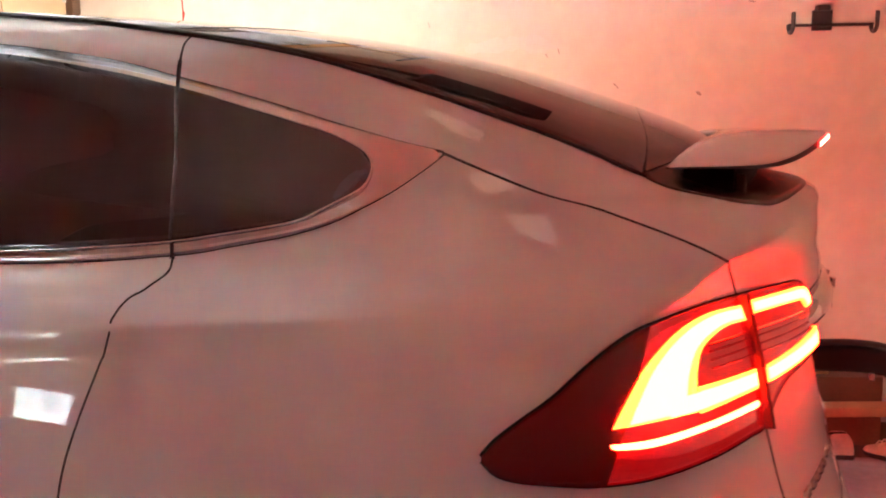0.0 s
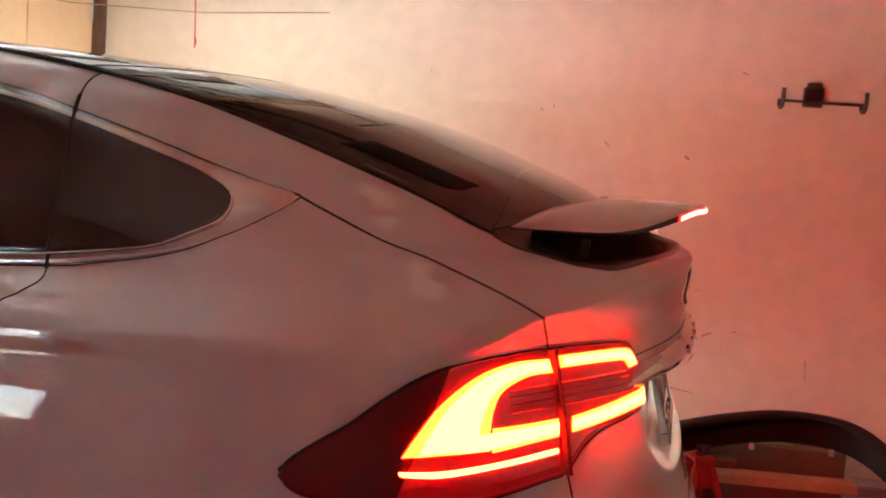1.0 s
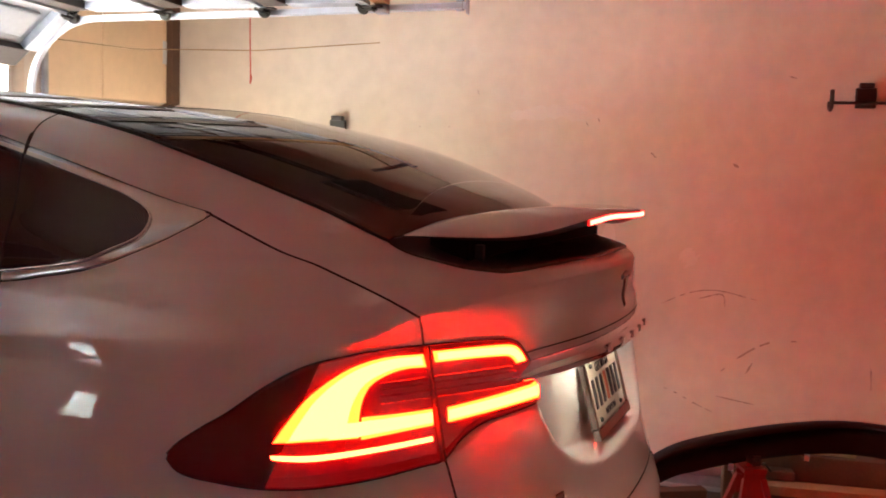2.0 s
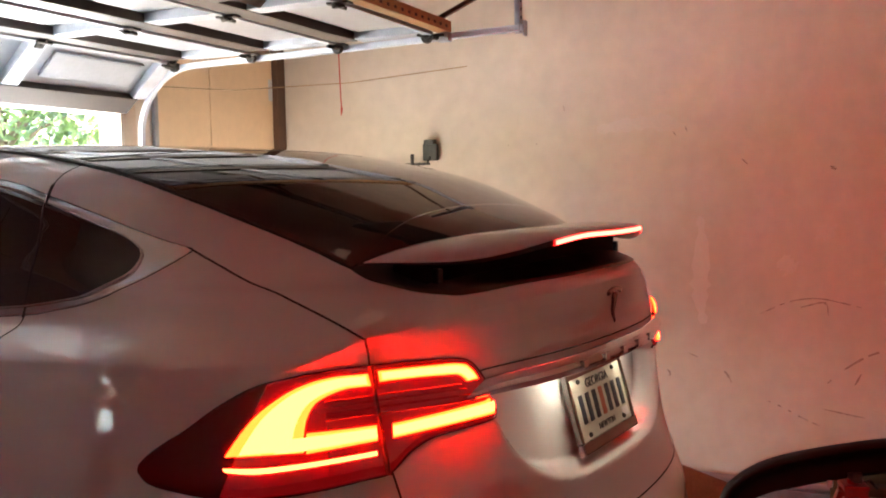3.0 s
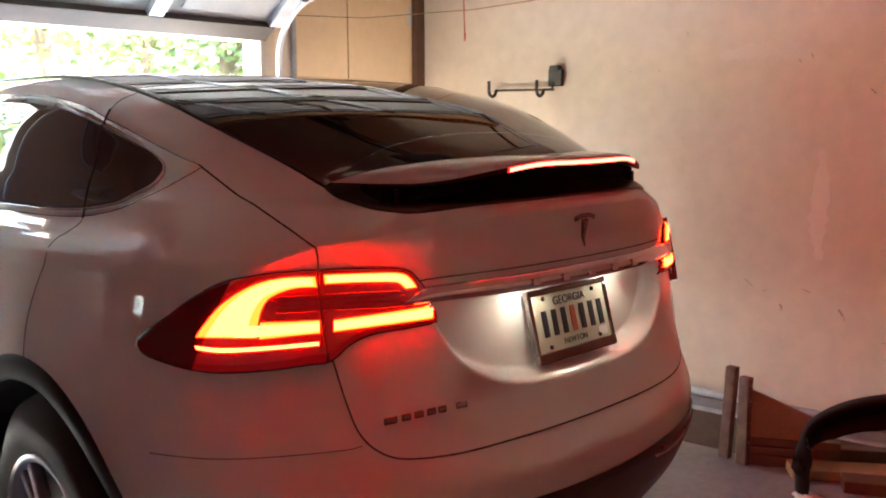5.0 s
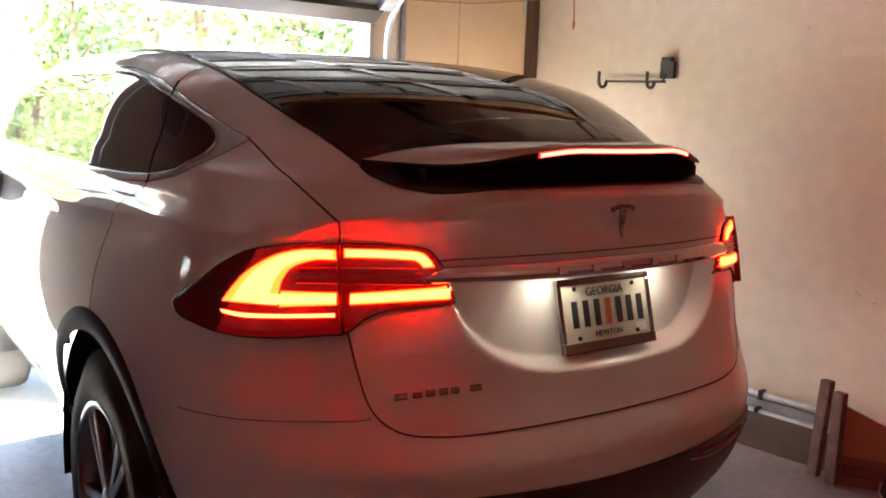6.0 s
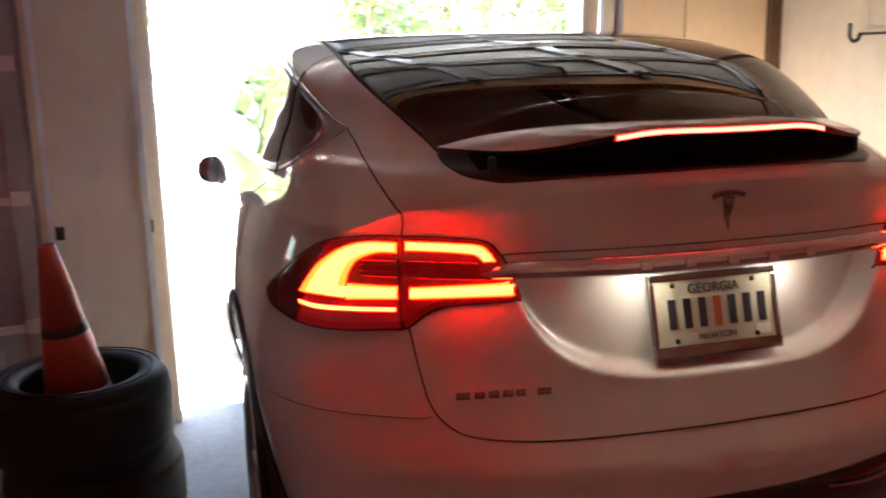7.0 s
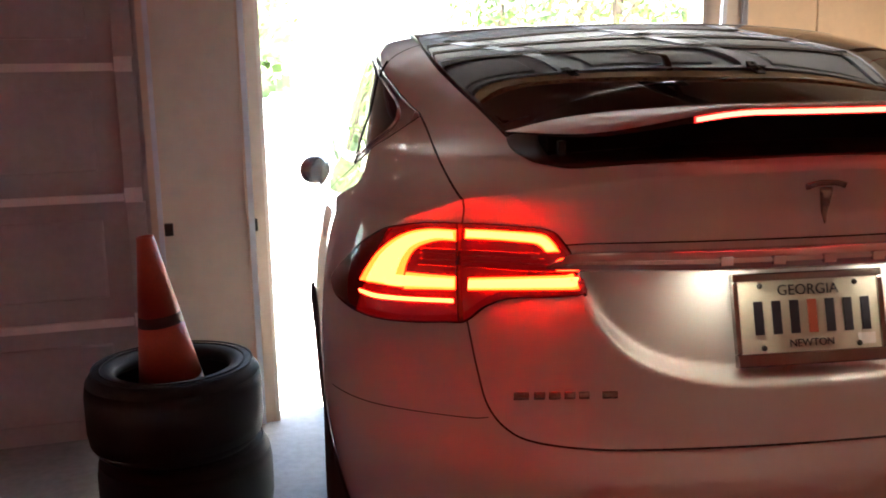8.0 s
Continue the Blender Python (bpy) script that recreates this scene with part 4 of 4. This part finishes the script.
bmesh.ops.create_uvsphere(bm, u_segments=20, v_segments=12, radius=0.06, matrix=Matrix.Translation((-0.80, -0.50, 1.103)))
part("bulb", bm, FILL_BULB, lamp_stand, "lit warm frosted bulb", smooth=True)
# the second door, closed
second = fitting("closed_garage_door", "closed grey sectional garage door with pale joint strips", "garage door")
for k in range(4):
    z0 = 0.001 + 0.61 * k
    sec = new("door_section")
    sec.parent = second
    if k != 2:
        skin = boxes(((DOOR2_L - 0.05, 0.035, z0), (DOOR2_R + 0.05, 0.05, z0 + 0.61)))
    else:
        skin = boxes(((DOOR2_L - 0.05, 0.035, z0), (LITE_L, 0.05, z0 + 0.61)), ((LITE_R, 0.035, z0), (DOOR2_R + 0.05, 0.05, z0 + 0.61)), ((LITE_L, 0.035, z0), (LITE_R, 0.05, LITE_B)), ((LITE_L, 0.035, LITE_T), (LITE_R, 0.05, z0 + 0.61)))
        part("light_frame", boxes(((LITE_L - 0.03, 0.02, LITE_B - 0.03), (LITE_L, 0.0345, LITE_T + 0.03)), ((LITE_R, 0.02, LITE_B - 0.03), (LITE_R + 0.03, 0.0345, LITE_T + 0.03)), ((LITE_L, 0.02, LITE_B - 0.03), (LITE_R, 0.0345, LITE_B)), ((LITE_L, 0.02, LITE_T), (LITE_R, 0.0345, LITE_T + 0.03)), bevel=0.003), WHITE, sec)
        pane = part("pane", boxes(((LITE_L, 0.040, LITE_B), (LITE_R, 0.044, LITE_T))), FROSTED, sec, "small frosted window pane")
        pane.visible_shadow = False
    part("skin", skin, DOOR_TAN, sec)
    part("joint_strip", boxes(((DOOR2_L, 0.0, z0 + 0.565), (DOOR2_R - 0.115, 0.0345, z0 + 0.602)), bevel=0.004), STRIP, sec, "pale joint strip")
    for x in (DOOR2_L + 0.002, -5.7, DOOR2_R - 0.11):
        part("stile", boxes(((x, -0.004, z0 + 0.004), (x + 0.09, 0.0343, z0 + 0.56)), bevel=0.004), DOOR_TAN, sec)
    for x0, x1 in ((DOOR2_L + 0.2, -5.8), (-5.5, DOOR2_R - 0.22))[int(k == 2):]:
        part("pressed_panel", boxes(((x0, 0.02, z0 + 0.1), (x1, 0.0347, z0 + 0.48)), bevel=0.012), DOOR_TAN, sec)
    part("hinge", boxes(((DOOR2_R - 0.11, -0.012, z0 + 0.56), (DOOR2_R - 0.03, 0.0, z0 + 0.63)), bevel=0.003), STRIP, sec)
track = fitting("closed_door_track", "galvanised vertical track beside the closed door", "door track", "door tracks")
part("channel", tube(bmesh.new(), [(DOOR2_R + 0.045, -0.05, 0.0), (DOOR2_R + 0.045, -0.05, 1.2), (DOOR2_R + 0.045, -0.05, 2.5)], 0.017, 4), TRACK, track)
part("bracket", boxes(((DOOR2_R + 0.06, -0.03, 1.0), (DOOR2_R + 0.10, 0.0, 1.06)), bevel=0.003), STEEL, track)

# right wall: hooks, scuffs, patches, stem wall, pipes


def hook_rail(name, yb, zb, y0, y1, zbar, out):
    r = fitting(name, "dark steel double hook on a wall bracket", "hook", "hooks on the wall")
    part("bracket", boxes(((-0.03, yb - 0.05, zb - 0.055), (-0.001, yb + 0.05, zb + 0.05)), ((-0.045, yb - 0.035, zb + 0.045), (-0.001, yb + 0.035, zb + 0.075)), bevel=0.006), STEEL, r)
    part("bar", tube(bmesh.new(), [(-0.03, yb, zb - 0.03), (-out, yb + 0.02 * (1 if y1 > yb else -1), zbar), (-out, (y0 + y1) / 2, zbar), (-out, y1, zbar)], 0.008), STEEL, r)
    part("bar", tube(bmesh.new(), [(-out, yb, zbar), (-out, y0, zbar)], 0.008), STEEL, r)
    for y in (y0, y1):
        pts = [(-out, y, zbar)] + [(-out - 0.04 + 0.04 * math.cos(a), y + 0.01, zbar - 0.04 * math.sin(a)) for a in [math.pi * k / 8 for k in range(9)]] + [(-out - 0.08, y + 0.01, zbar + 0.06)]
        part("hook", tube(bmesh.new(), pts, 0.011), STEEL, r)
    return r


hook_rail("wall_hook", -1.14, 1.96, -1.07, -0.70, 1.885, 0.035)
hook_rail("wall_hook", -4.08, 2.17, -4.33, -3.91, 2.14, 0.05)


def on_wall(name, pts, width, mat, proud=0.003, broken=False):
    """A ragged smear on the right wall through (y, z) points."""
    line = curve_points([(0, a, b) for a, b in pts], 5 * len(pts))
    v, f = [], []
    for i, p in enumerate(line):
        t = (line[min(i + 1, len(line) - 1)] - line[max(i - 1, 0)]).normalized()
        side = Vector((0, -t.z, t.y))
        w = width * (0.35 + 0.65 * random.random()) * math.sin(math.pi * (i + 0.5) / len(line)) ** 0.5
        v += [Vector((-proud, p.y, p.z)) + side * w / 2, Vector((-proud, p.y, p.z)) - side * w / 2]
    for i in range(len(line) - 1):
        if not broken or len(line) < 18 or random.random() > 0.4:
            f.append((2 * i, 2 * i + 1, 2 * i + 3, 2 * i + 2))
    mesh_ob(name, v, f, mat, wall_right, smooth=False)


for pts, w in (([(-2.60, 0.68), (-2.615, 0.66), (-2.61, 0.64)], 0.022), ([(-2.91, 0.69), (-2.93, 0.67), (-2.95, 0.63)], 0.022), ([(-2.40, 0.80), (-2.45, 0.76)], 0.014), ([(-2.50, 0.74), (-2.53, 0.75)], 0.012), ([(-2.72, 0.78), (-2.77, 0.76)], 0.014),
               ([(-3.10, 1.02), (-3.25, 1.09), (-3.40, 1.11), (-3.60, 1.07)], 0.016), ([(-3.30, 1.06), (-3.42, 1.09), (-3.44, 1.02)], 0.02), ([(-3.08, 0.56), (-3.2, 0.52), (-3.3, 0.47), (-3.42, 0.42)], 0.016),
               ([(-3.40, 0.62), (-3.52, 0.74), (-3.68, 0.84), (-3.85, 0.86)], 0.024), ([(-3.42, 0.52), (-3.55, 0.50), (-3.62, 0.49)], 0.018), ([(-3.60, 0.72), (-3.57, 0.66)], 0.02), ([(-2.635, 2.02), (-2.65, 2.0)], 0.012), ([(-3.44, 1.81), (-3.47, 1.79)], 0.03),
               ([(-1.65, 1.985), (-1.66, 1.98)], 0.010), ([(-1.83, 1.985), (-1.84, 1.98)], 0.010), ([(-2.0, 2.2), (-2.008, 2.17)], 0.010), ([(-4.2, 0.75), (-4.21, 0.62)], 0.012), ([(-3.0, 1.86), (-3.03, 1.83)], 0.02), ([(-2.7, 2.05), (-2.71, 2.02)], 0.010), ([(-3.7, 2.28), (-3.74, 2.27)], 0.012)):
    on_wall("scuff", pts, w * 0.7, SCUFF, broken=True)
for pts, w in (([(-2.78, 1.55), (-2.79, 1.4), (-2.78, 1.1), (-2.80, 0.95)], 0.13), ([(-3.2, 1.32), (-3.27, 1.25)], 0.16), ([(-3.4, 1.5), (-3.45, 1.43)], 0.14), ([(-2.2, 2.05), (-2.5, 2.08), (-2.7, 2.05)], 0.12)):
    on_wall("filler_patch", pts, w, PATCH, 0.002)
# Added low slope; its brown stands in for the stem wall's lower face.
foot = boxes(((-0.62, BACK + 0.01, 0), (-0.131, -0.06, 0.034)))
for q in foot.verts:
    if q.co.x < -0.5 and q.co.z > 0.01:
        q.co.z = 0.004
room("stem_face_slope", foot, STEM_FACE, "dark brown slope added for the stem wall's lower face", "footing")
room("stem_wall", boxes(((-0.13, BACK + 0.01, 0), (-0.001, -0.06, 0.10)), bevel=0.008), CONCRETE, "low concrete stem wall along the wall foot", "ledge")
for z, r, x in ((0.125, 0.022, -0.12), (0.03, 0.02, -0.155)):
    pipe = fitting("wall_conduit", "grey metal conduit along the wall foot", "pipe", "conduits")
    part("pipe", tube(bmesh.new(), [(x, BACK + 0.02, z), (x, -2.5, z), (x, -0.1, z)], r, 12), ZINC, pipe, smooth=True)
    for y in (-1.2, -2.0, -3.6, -5.2):
        part("clamp", boxes(((x - 0.028, y - 0.012, z - 0.028), (x + 0.028, y + 0.012, z + 0.03)), bevel=0.006), STEEL, pipe)


# ---- loose things on the floor ----
def standing(name, x, y, turn, label, category, group=""):
    return thing(name, pose(x, y, 0, 0, 0, turn), label, category, group)


for k, z in enumerate((0.0, 0.322)):
    ty = thing("tyre", pose(-1.56 + 0.025 * (1 - k), 1.88, z, 0, 0, 20 * k), "worn black car tyre lying flat in a stack", "tyre", "stacked tyres")
    part("tread", lathe(bmesh.new(), [(0.328, 0.04), (0.336, 0.09), (0.336, 0.23), (0.328, 0.28), (0.31, 0.24), (0.31, 0.08)], 64), RUBBER, ty, smooth=True)
    for a, b in ((0.0, 1), (0.32, -1)):
        part("sidewall", lathe(bmesh.new(), [(0.3285, a + b * 0.0405), (0.305, a + b * 0.006), (0.255, a), (0.225, a + b * 0.008), (0.215, a + b * 0.03), (0.235, a + b * 0.06), (0.31, a + b * 0.0795)], 64), RUBBER, ty, smooth=True)
    for r in (0.27, 0.30):
        part("sidewall_ridge", lathe(bmesh.new(), [(r, 0.318), (r + 0.006, 0.318), (r + 0.005, 0.3235), (r + 0.001, 0.3235)], 64), RUBBER, ty, smooth=True)
cone = thing("traffic_cone", pose(-1.54, 1.86, 0.30, 3, -5, 0), "orange traffic cone with dirty dark bands standing inside the tyres", "traffic cone")
for name, z0, z1, mat in (("cone_foot", 0.0, 0.30, CONE_DARK), ("cone_body", 0.30, 0.52, CONE), ("collar", 0.52, 0.56, CONE_DARK), ("cone_tip", 0.56, 0.86, CONE)):
    r = lambda z: 0.165 - 0.155 * z
    bm = bmesh.new()
    lathe(bm, [(r(z0), z0), (r(z1), z1), (r(z1) - 0.006, z1), (r(z0) - 0.006, z0)], 32)
    part(name, bm, mat, cone, smooth=True)

# black bumper cover lying on the clutter
cover = thing("bumper_cover", Matrix(), "loose black plastic bumper cover lying on timber", "bumper")
plan = curve_points([(2.10, 0.32, 0.02), (2.11, 0.33, 0.18), (2.13, 0.31, 0.33), (2.20, 0.19, 0.44), (2.31, 0.02, 0.50), (2.52, -0.3, 0.55), (2.67, -0.6, 0.57), (2.62, -0.88, 0.57), (2.35, -1.03, 0.53), (2.08, -1.1, 0.44), (1.95, -1.14, 0.3), (1.9, -1.15, 0.12)], 70)
v, f = [], []
for i, p in enumerate(plan):
    t = (plan[min(i + 1, 69)] - plan[max(i - 1, 0)])
    t.z = 0
    t.normalize()
    n = Vector((-t.y, t.x, 0))
    if n.dot(Vector((1.9, -0.5, 0)) - Vector((p.x, p.y, 0))) > 0:
        n = -n
    run = (plan[min(i + 1, 69)] - plan[max(i - 1, 0)]).normalized()
    inner = run.cross(n).normalized()
    if inner.dot(Vector((2.5, -0.35, 0.0)) - p) < 0:
        inner = -inner
    for a, h in ((-0.10, 0.012), (-0.05, 0.0), (0.0, 0.004), (0.03, 0.03), (0.045, 0.09), (0.035, 0.15), (0.0, 0.17), (-0.012, 0.15), (0.02, 0.085), (0.0, 0.03), (-0.05, 0.012)):
        size = 0.6 + 0.4 * min(1.0, i / 16, (69 - i) / 16)
        q = p + n * a * size + inner * h * size
        v.append((q.x, q.y, max(q.z, 0.004)))
for i in range(69):
    for j in range(11):
        f.append((i * 11 + j, (i + 1) * 11 + j, (i + 1) * 11 + (j + 1) % 11, i * 11 + (j + 1) % 11))
mesh_ob("cover_shell", v, f, ARCH, cover)
for i in (22, 32, 42):
    part("clip", boxes(((-0.012, -0.012, -0.03), (0.012, 0.012, 0.0)), bevel=0.003), ZINC, cover).matrix_basis = Matrix.Translation(plan[i] + Vector((-0.04, 0, -0.16)))

for x, y, z, turn, lx, ly, lz, mat in ((2.64, -0.48, 0.0, -82, 0.9, 0.20, 0.33, BROWN), (2.62, -0.36, 0.331, -80, 0.62, 0.13, 0.055, TIMBER), (2.45, -0.50, 0.0, -80, 0.8, 0.11, 0.16, BROWN), (2.45, -0.56, 0.161, -79, 0.85, 0.11, 0.05, TIMBER), (2.14, 0.02, 0.0, -60, 0.4, 0.12, 0.06, BROWN), (2.46, -0.24, 0.212, -77, 0.30, 0.09, 0.045, BROWN),
                                       (2.22, 0.20, 0.0, -52, 0.62, 0.14, 0.05, TIMBER), (2.33, 0.27, 0.0, -55, 0.55, 0.07, 0.10, BROWN)):
    plank = part("timber_block", boxes(((-lx / 2, -ly / 2, 0), (lx / 2, ly / 2, lz)), bevel=0.006), mat)
    plank.matrix_world = pose(x + 0.26, y, z, 0, 0, turn)
    tagged(plank, "rough sawn timber offcut in a floor pile", "timber", "timber pile")

stand = standing("jack_stand", 2.42, -0.20, 25, "red steel jack stand with a notched saddle", "jack stand")
for sx, sy in ((1, 1), (1, -1), (-1, 1), (-1, -1)):
    part("leg", tube(bmesh.new(), [(0.14 * sx, 0.12 * sy, 0.0), (0.10 * sx, 0.085 * sy, 0.12), (0.045 * sx, 0.04 * sy, 0.30)], [0.022, 0.02, 0.02], 4), RED_STEEL, stand)
for sx in (1, -1):
    part("web", boxes(((sx * 0.052 - 0.004, -0.05, 0.20), (sx * 0.052 + 0.004, 0.05, 0.33)), bevel=0.003), RED_STEEL, stand)
part("column", tube(bmesh.new(), [(0, 0, 0.14), (0, 0, 0.25), (0, 0, 0.37)], 0.028, 10), RED_STEEL, stand)
part("collar_plate", boxes(((-0.06, -0.055, 0.33), (0.06, 0.055, 0.352)), bevel=0.004), RED_STEEL, stand)
part("saddle", boxes(((-0.065, -0.02, 0.37), (0.065, 0.02, 0.392)), ((-0.065, -0.02, 0.3925), (-0.04, 0.02, 0.415)), ((0.04, -0.02, 0.3925), (0.065, 0.02, 0.415)), bevel=0.003), STEEL, stand)
part("ratchet_lever", tube(bmesh.new(), [(0.03, -0.05, 0.34), (0.06, -0.09, 0.345), (0.08, -0.13, 0.30)], 0.007, 6), STEEL, stand)


def rag(x, y, z, s, mat, label, category):
    bm = bmesh.new()
    bmesh.ops.create_icosphere(bm, subdivisions=4, radius=1)
    for q in bm.verts:
        c = q.co.copy()
        d = 1 + 0.35 * noise.noise(c * 2.1 + Vector((x * 7, y * 5, 0))) + 0.18 * noise.noise(c * 5.3 + Vector((y * 3, 0, x)))
        q.co = Vector((c.x * d * s, c.y * d * s * 0.7, max(-0.2, c.z) * d * s * 0.42 + 0.2 * 0.42 * s))
    ob = part("crumpled_rag", bm, mat, None, smooth=True)
    ob.matrix_world = pose(x, y, z, 0, 0, 40 * x)
    return tagged(ob, label, category, "rags on the floor")


rag(2.66, -1.20, 0.0, 0.10, WHITE, "crumpled pale rag on the floor", "rag")
rag(2.06, 0.24, 0.0, 0.07, WHITE, "crumpled white sheet beside the timber", "sheet")

def shoe(x, y, turn, mirror):
    """A worn lace-up shoe, toe along its own x."""
    sh = standing("shoe", x, y, turn, "worn cream leather shoe with slack laces on the floor", "shoe", "pair of shoes")
    half = [(-0.140, 0.026), (-0.125, 0.036), (-0.07, 0.036), (0.0, 0.037), (0.06, 0.046), (0.105, 0.044), (0.135, 0.03), (0.147, 0.012)]
    outline = curve_points([(a, b * 1.06 + 0.006 * mirror * (a > 0.02), 0) for a, b in half], 22)
    back = [Vector((p.x, -p.y + 0.012 * mirror * (p.x > 0.02), 0)) for p in reversed(outline)]
    loop = outline + back
    n = len(loop)
    v = [(p.x, p.y, z) for z in (0.0, 0.022) for p in loop]
    f = [(i, (i + 1) % n, n + (i + 1) % n, n + i) for i in range(n)] + [tuple(reversed(range(n))), tuple(range(n, 2 * n))]
    mesh_ob("sole", v, f, RUBBER, sh, smooth=False)
    rows = 9
    v, f = [], []
    for k in range(rows):
        t = k / (rows - 1)
        for p in loop:
            rise = 0.105 if p.x < -0.03 else 0.105 - 0.072 * min(1.0, (p.x + 0.03) / 0.16)
            pull = 0.94 - 0.42 * t ** 2.2
            x0 = -0.055 if p.x < 0.0 else -0.02
            v.append((x0 + (p.x - x0) * (0.97 - 0.40 * t ** 2.5), p.y * pull, 0.0225 + rise * t ** 0.8))
    for k in range(rows - 1):
        for i in range(n):
            f.append((k * n + i, k * n + (i + 1) % n, (k + 1) * n + (i + 1) % n, (k + 1) * n + i))
    mesh_ob("upper", v, f, SHOE, sh)
    # Matt black sheet paints the shade inside the shoe.
    mesh_ob("opening", [(q[0] * 0.99, q[1] * 0.99, q[2] - 0.006) for q in v[-n:]], [tuple(range(n))], MATT, sh, smooth=False)
    for k in range(4):
        xx = 0.0 + 0.022 * k
        zz = 0.112 - 0.011 * k
        part("lace", tube(bmesh.new(), [(xx, -0.022, zz - 0.006), (xx + 0.006, 0.0, zz + 0.004), (xx + 0.012, 0.022, zz - 0.006)], 0.003, 6), WHITE, sh)


shoe(2.545, -0.60, 96, 1)
shoe(2.56, -0.93, 62, -1)

frame_ob = standing("timber_trestle", 2.28, 0.71, 0, "worn timber posts holding a brown board near the wall", "trestle")
post = part("post", boxes(((-0.022, 0.03, 0), (0.022, 0.085, 0.47)), bevel=0.006), WORN, frame_ob)
for q in post.data.vertices:
    q.co.x += 0.09 * q.co.z - 0.02
post = part("post", boxes(((-0.06, -0.075, 0), (-0.016, -0.02, 0.45)), bevel=0.006), WORN, frame_ob)
for z in (0.12, 0.22, 0.33, 0.41):
    part("bolt_hole", lathe(bmesh.new(), [(0.001, 0), (0.007, 0), (0.007, 0.004), (0.001, 0.004)], 10, pose(-0.038, -0.0755, z, 90, 0, 0)), CONCRETE, post)
# Dark brown board with a sloping top edge.
bm = boxes(((0, -0.012, 0.09), (0.36, 0.006, 0.34)), bevel=0.002)
for q in bm.verts:
    if q.co.z > 0.2:
        q.co.z -= 0.42 * q.co.x
part("board", bm, DARK_BOARD, frame_ob).matrix_basis = pose(-0.01, -0.05, 0.05, 0, 0, -58)
for z0, z1, y0, y1 in ((0.0, 0.052, -0.03, 0.03), (0.054, 0.095, -0.022, 0.02), (0.097, 0.138, -0.016, 0.022)):
    part("low_rail", boxes(((0.0, y0, z0), (0.42, y1, z1)), bevel=0.005), BROWN, frame_ob).matrix_basis = pose(0.01, -0.06, 0, 0, 0, -58)


# ---- outside ----
def tree(x, y, height, spread, mat, seed, leaves=2600):
    rnd = random.Random(seed)
    t = thing("tree", pose(x, y, 0.055 * (y - 12) if y > 12 else -0.06), "sunlit leafy green tree across the drive", "tree", "trees outside")
    top = height * 0.55
    bm = bmesh.new()
    bend = [(0, 0, 0), (rnd.uniform(-.1, .1), rnd.uniform(-.1, .1), top * 0.4), (rnd.uniform(-.3, .3), rnd.uniform(-.3, .3), top)]
    tube(bm, bend, [height * 0.022, height * 0.016, height * 0.008], 8)
    part("trunk", bm, BARK, t, smooth=True)
    clumps = []
    for k in range(14):
        a, r = rnd.uniform(0, 2 * math.pi), spread * rnd.uniform(0.25, 1.0)
        z = height * rnd.uniform(0.28, 0.95)
        r *= 1.1 - abs(z / height - 0.55)
        end = (r * math.cos(a), r * math.sin(a), z)
        clumps.append(end)
        if k < 7:
            part("limb", tube(bmesh.new(), [(0, 0, z * 0.55), (end[0] * 0.5, end[1] * 0.5, z * 0.85), end], [height * 0.009, height * 0.006, height * 0.002], 6), BARK, t, smooth=True)
    v, f = [], []
    for k in range(leaves):
        c = clumps[rnd.randrange(len(clumps))]
        g = spread * 0.30
        p = Vector((rnd.gauss(c[0], g), rnd.gauss(c[1], g), rnd.gauss(c[2], g * 0.75)))
        u = Vector((rnd.gauss(0, 1), rnd.gauss(0, 1), rnd.gauss(0, 1))).normalized()
        w = u.orthogonal().normalized()
        s = rnd.uniform(0.10, 0.24) * height / 9
        n = len(v)
        v += [p - u * s, p + w * s * 0.6, p + u * s, p - w * s * 0.6]
        f.append((n, n + 1, n + 2, n + 3))
    mesh_ob("crown", v, f, mat, t, smooth=False)


for k, (x, y, h, sp) in enumerate(((-14, 20, 10, 3.4), (-9.5, 25, 9, 3.0), (4.8, 27, 8, 2.6), (8, 25, 9, 3.0), (11.5, 26, 10, 3.2), (15.5, 28, 11, 3.6), (-19, 12, 9, 3.2), (-22, 30, 12, 4), (20, 25, 10, 3.6), (9.5, 34, 11, 3.6), (-6, 16, 7, 3), (-8.5, 14, 7.5, 3), (-4.6, 24, 9, 3.4), (-4.8, 14, 3.4, 1.7), (-6.6, 13, 3.6, 1.8), (-5.4, 18, 4, 2), (-8.6, 16, 4, 2))):
    tree(x, y, h, sp, LEAF if k % 3 and k < 10 else LEAF_PALE, 40 + k)
rnd = random.Random(9)
v, f = [], []
for k in range(9000):
    a = rnd.choice((rnd.uniform(6.5, 60), rnd.uniform(-60, -2.5)))
    p = Vector((a, 40 + rnd.gauss(0, 3) + 0.006 * a * a, 1.4 + rnd.uniform(0, 7) * (0.6 + 0.4 * math.sin(a * 0.21 + 2))))
    u = Vector((rnd.gauss(0, 1), rnd.gauss(0, 1), rnd.gauss(0, 1))).normalized()
    w = u.orthogonal().normalized()
    s = rnd.uniform(0.4, 0.9)
    n = len(v)
    v += [p - u * s, p + w * s * 0.6, p + u * s, p - w * s * 0.6]
    f.append((n, n + 1, n + 2, n + 3))
hedge = mesh_ob("far_wood", v, f, LEAF, None, smooth=False)
tagged(hedge, "far green wood behind the trees", "wood", kind="stuff")
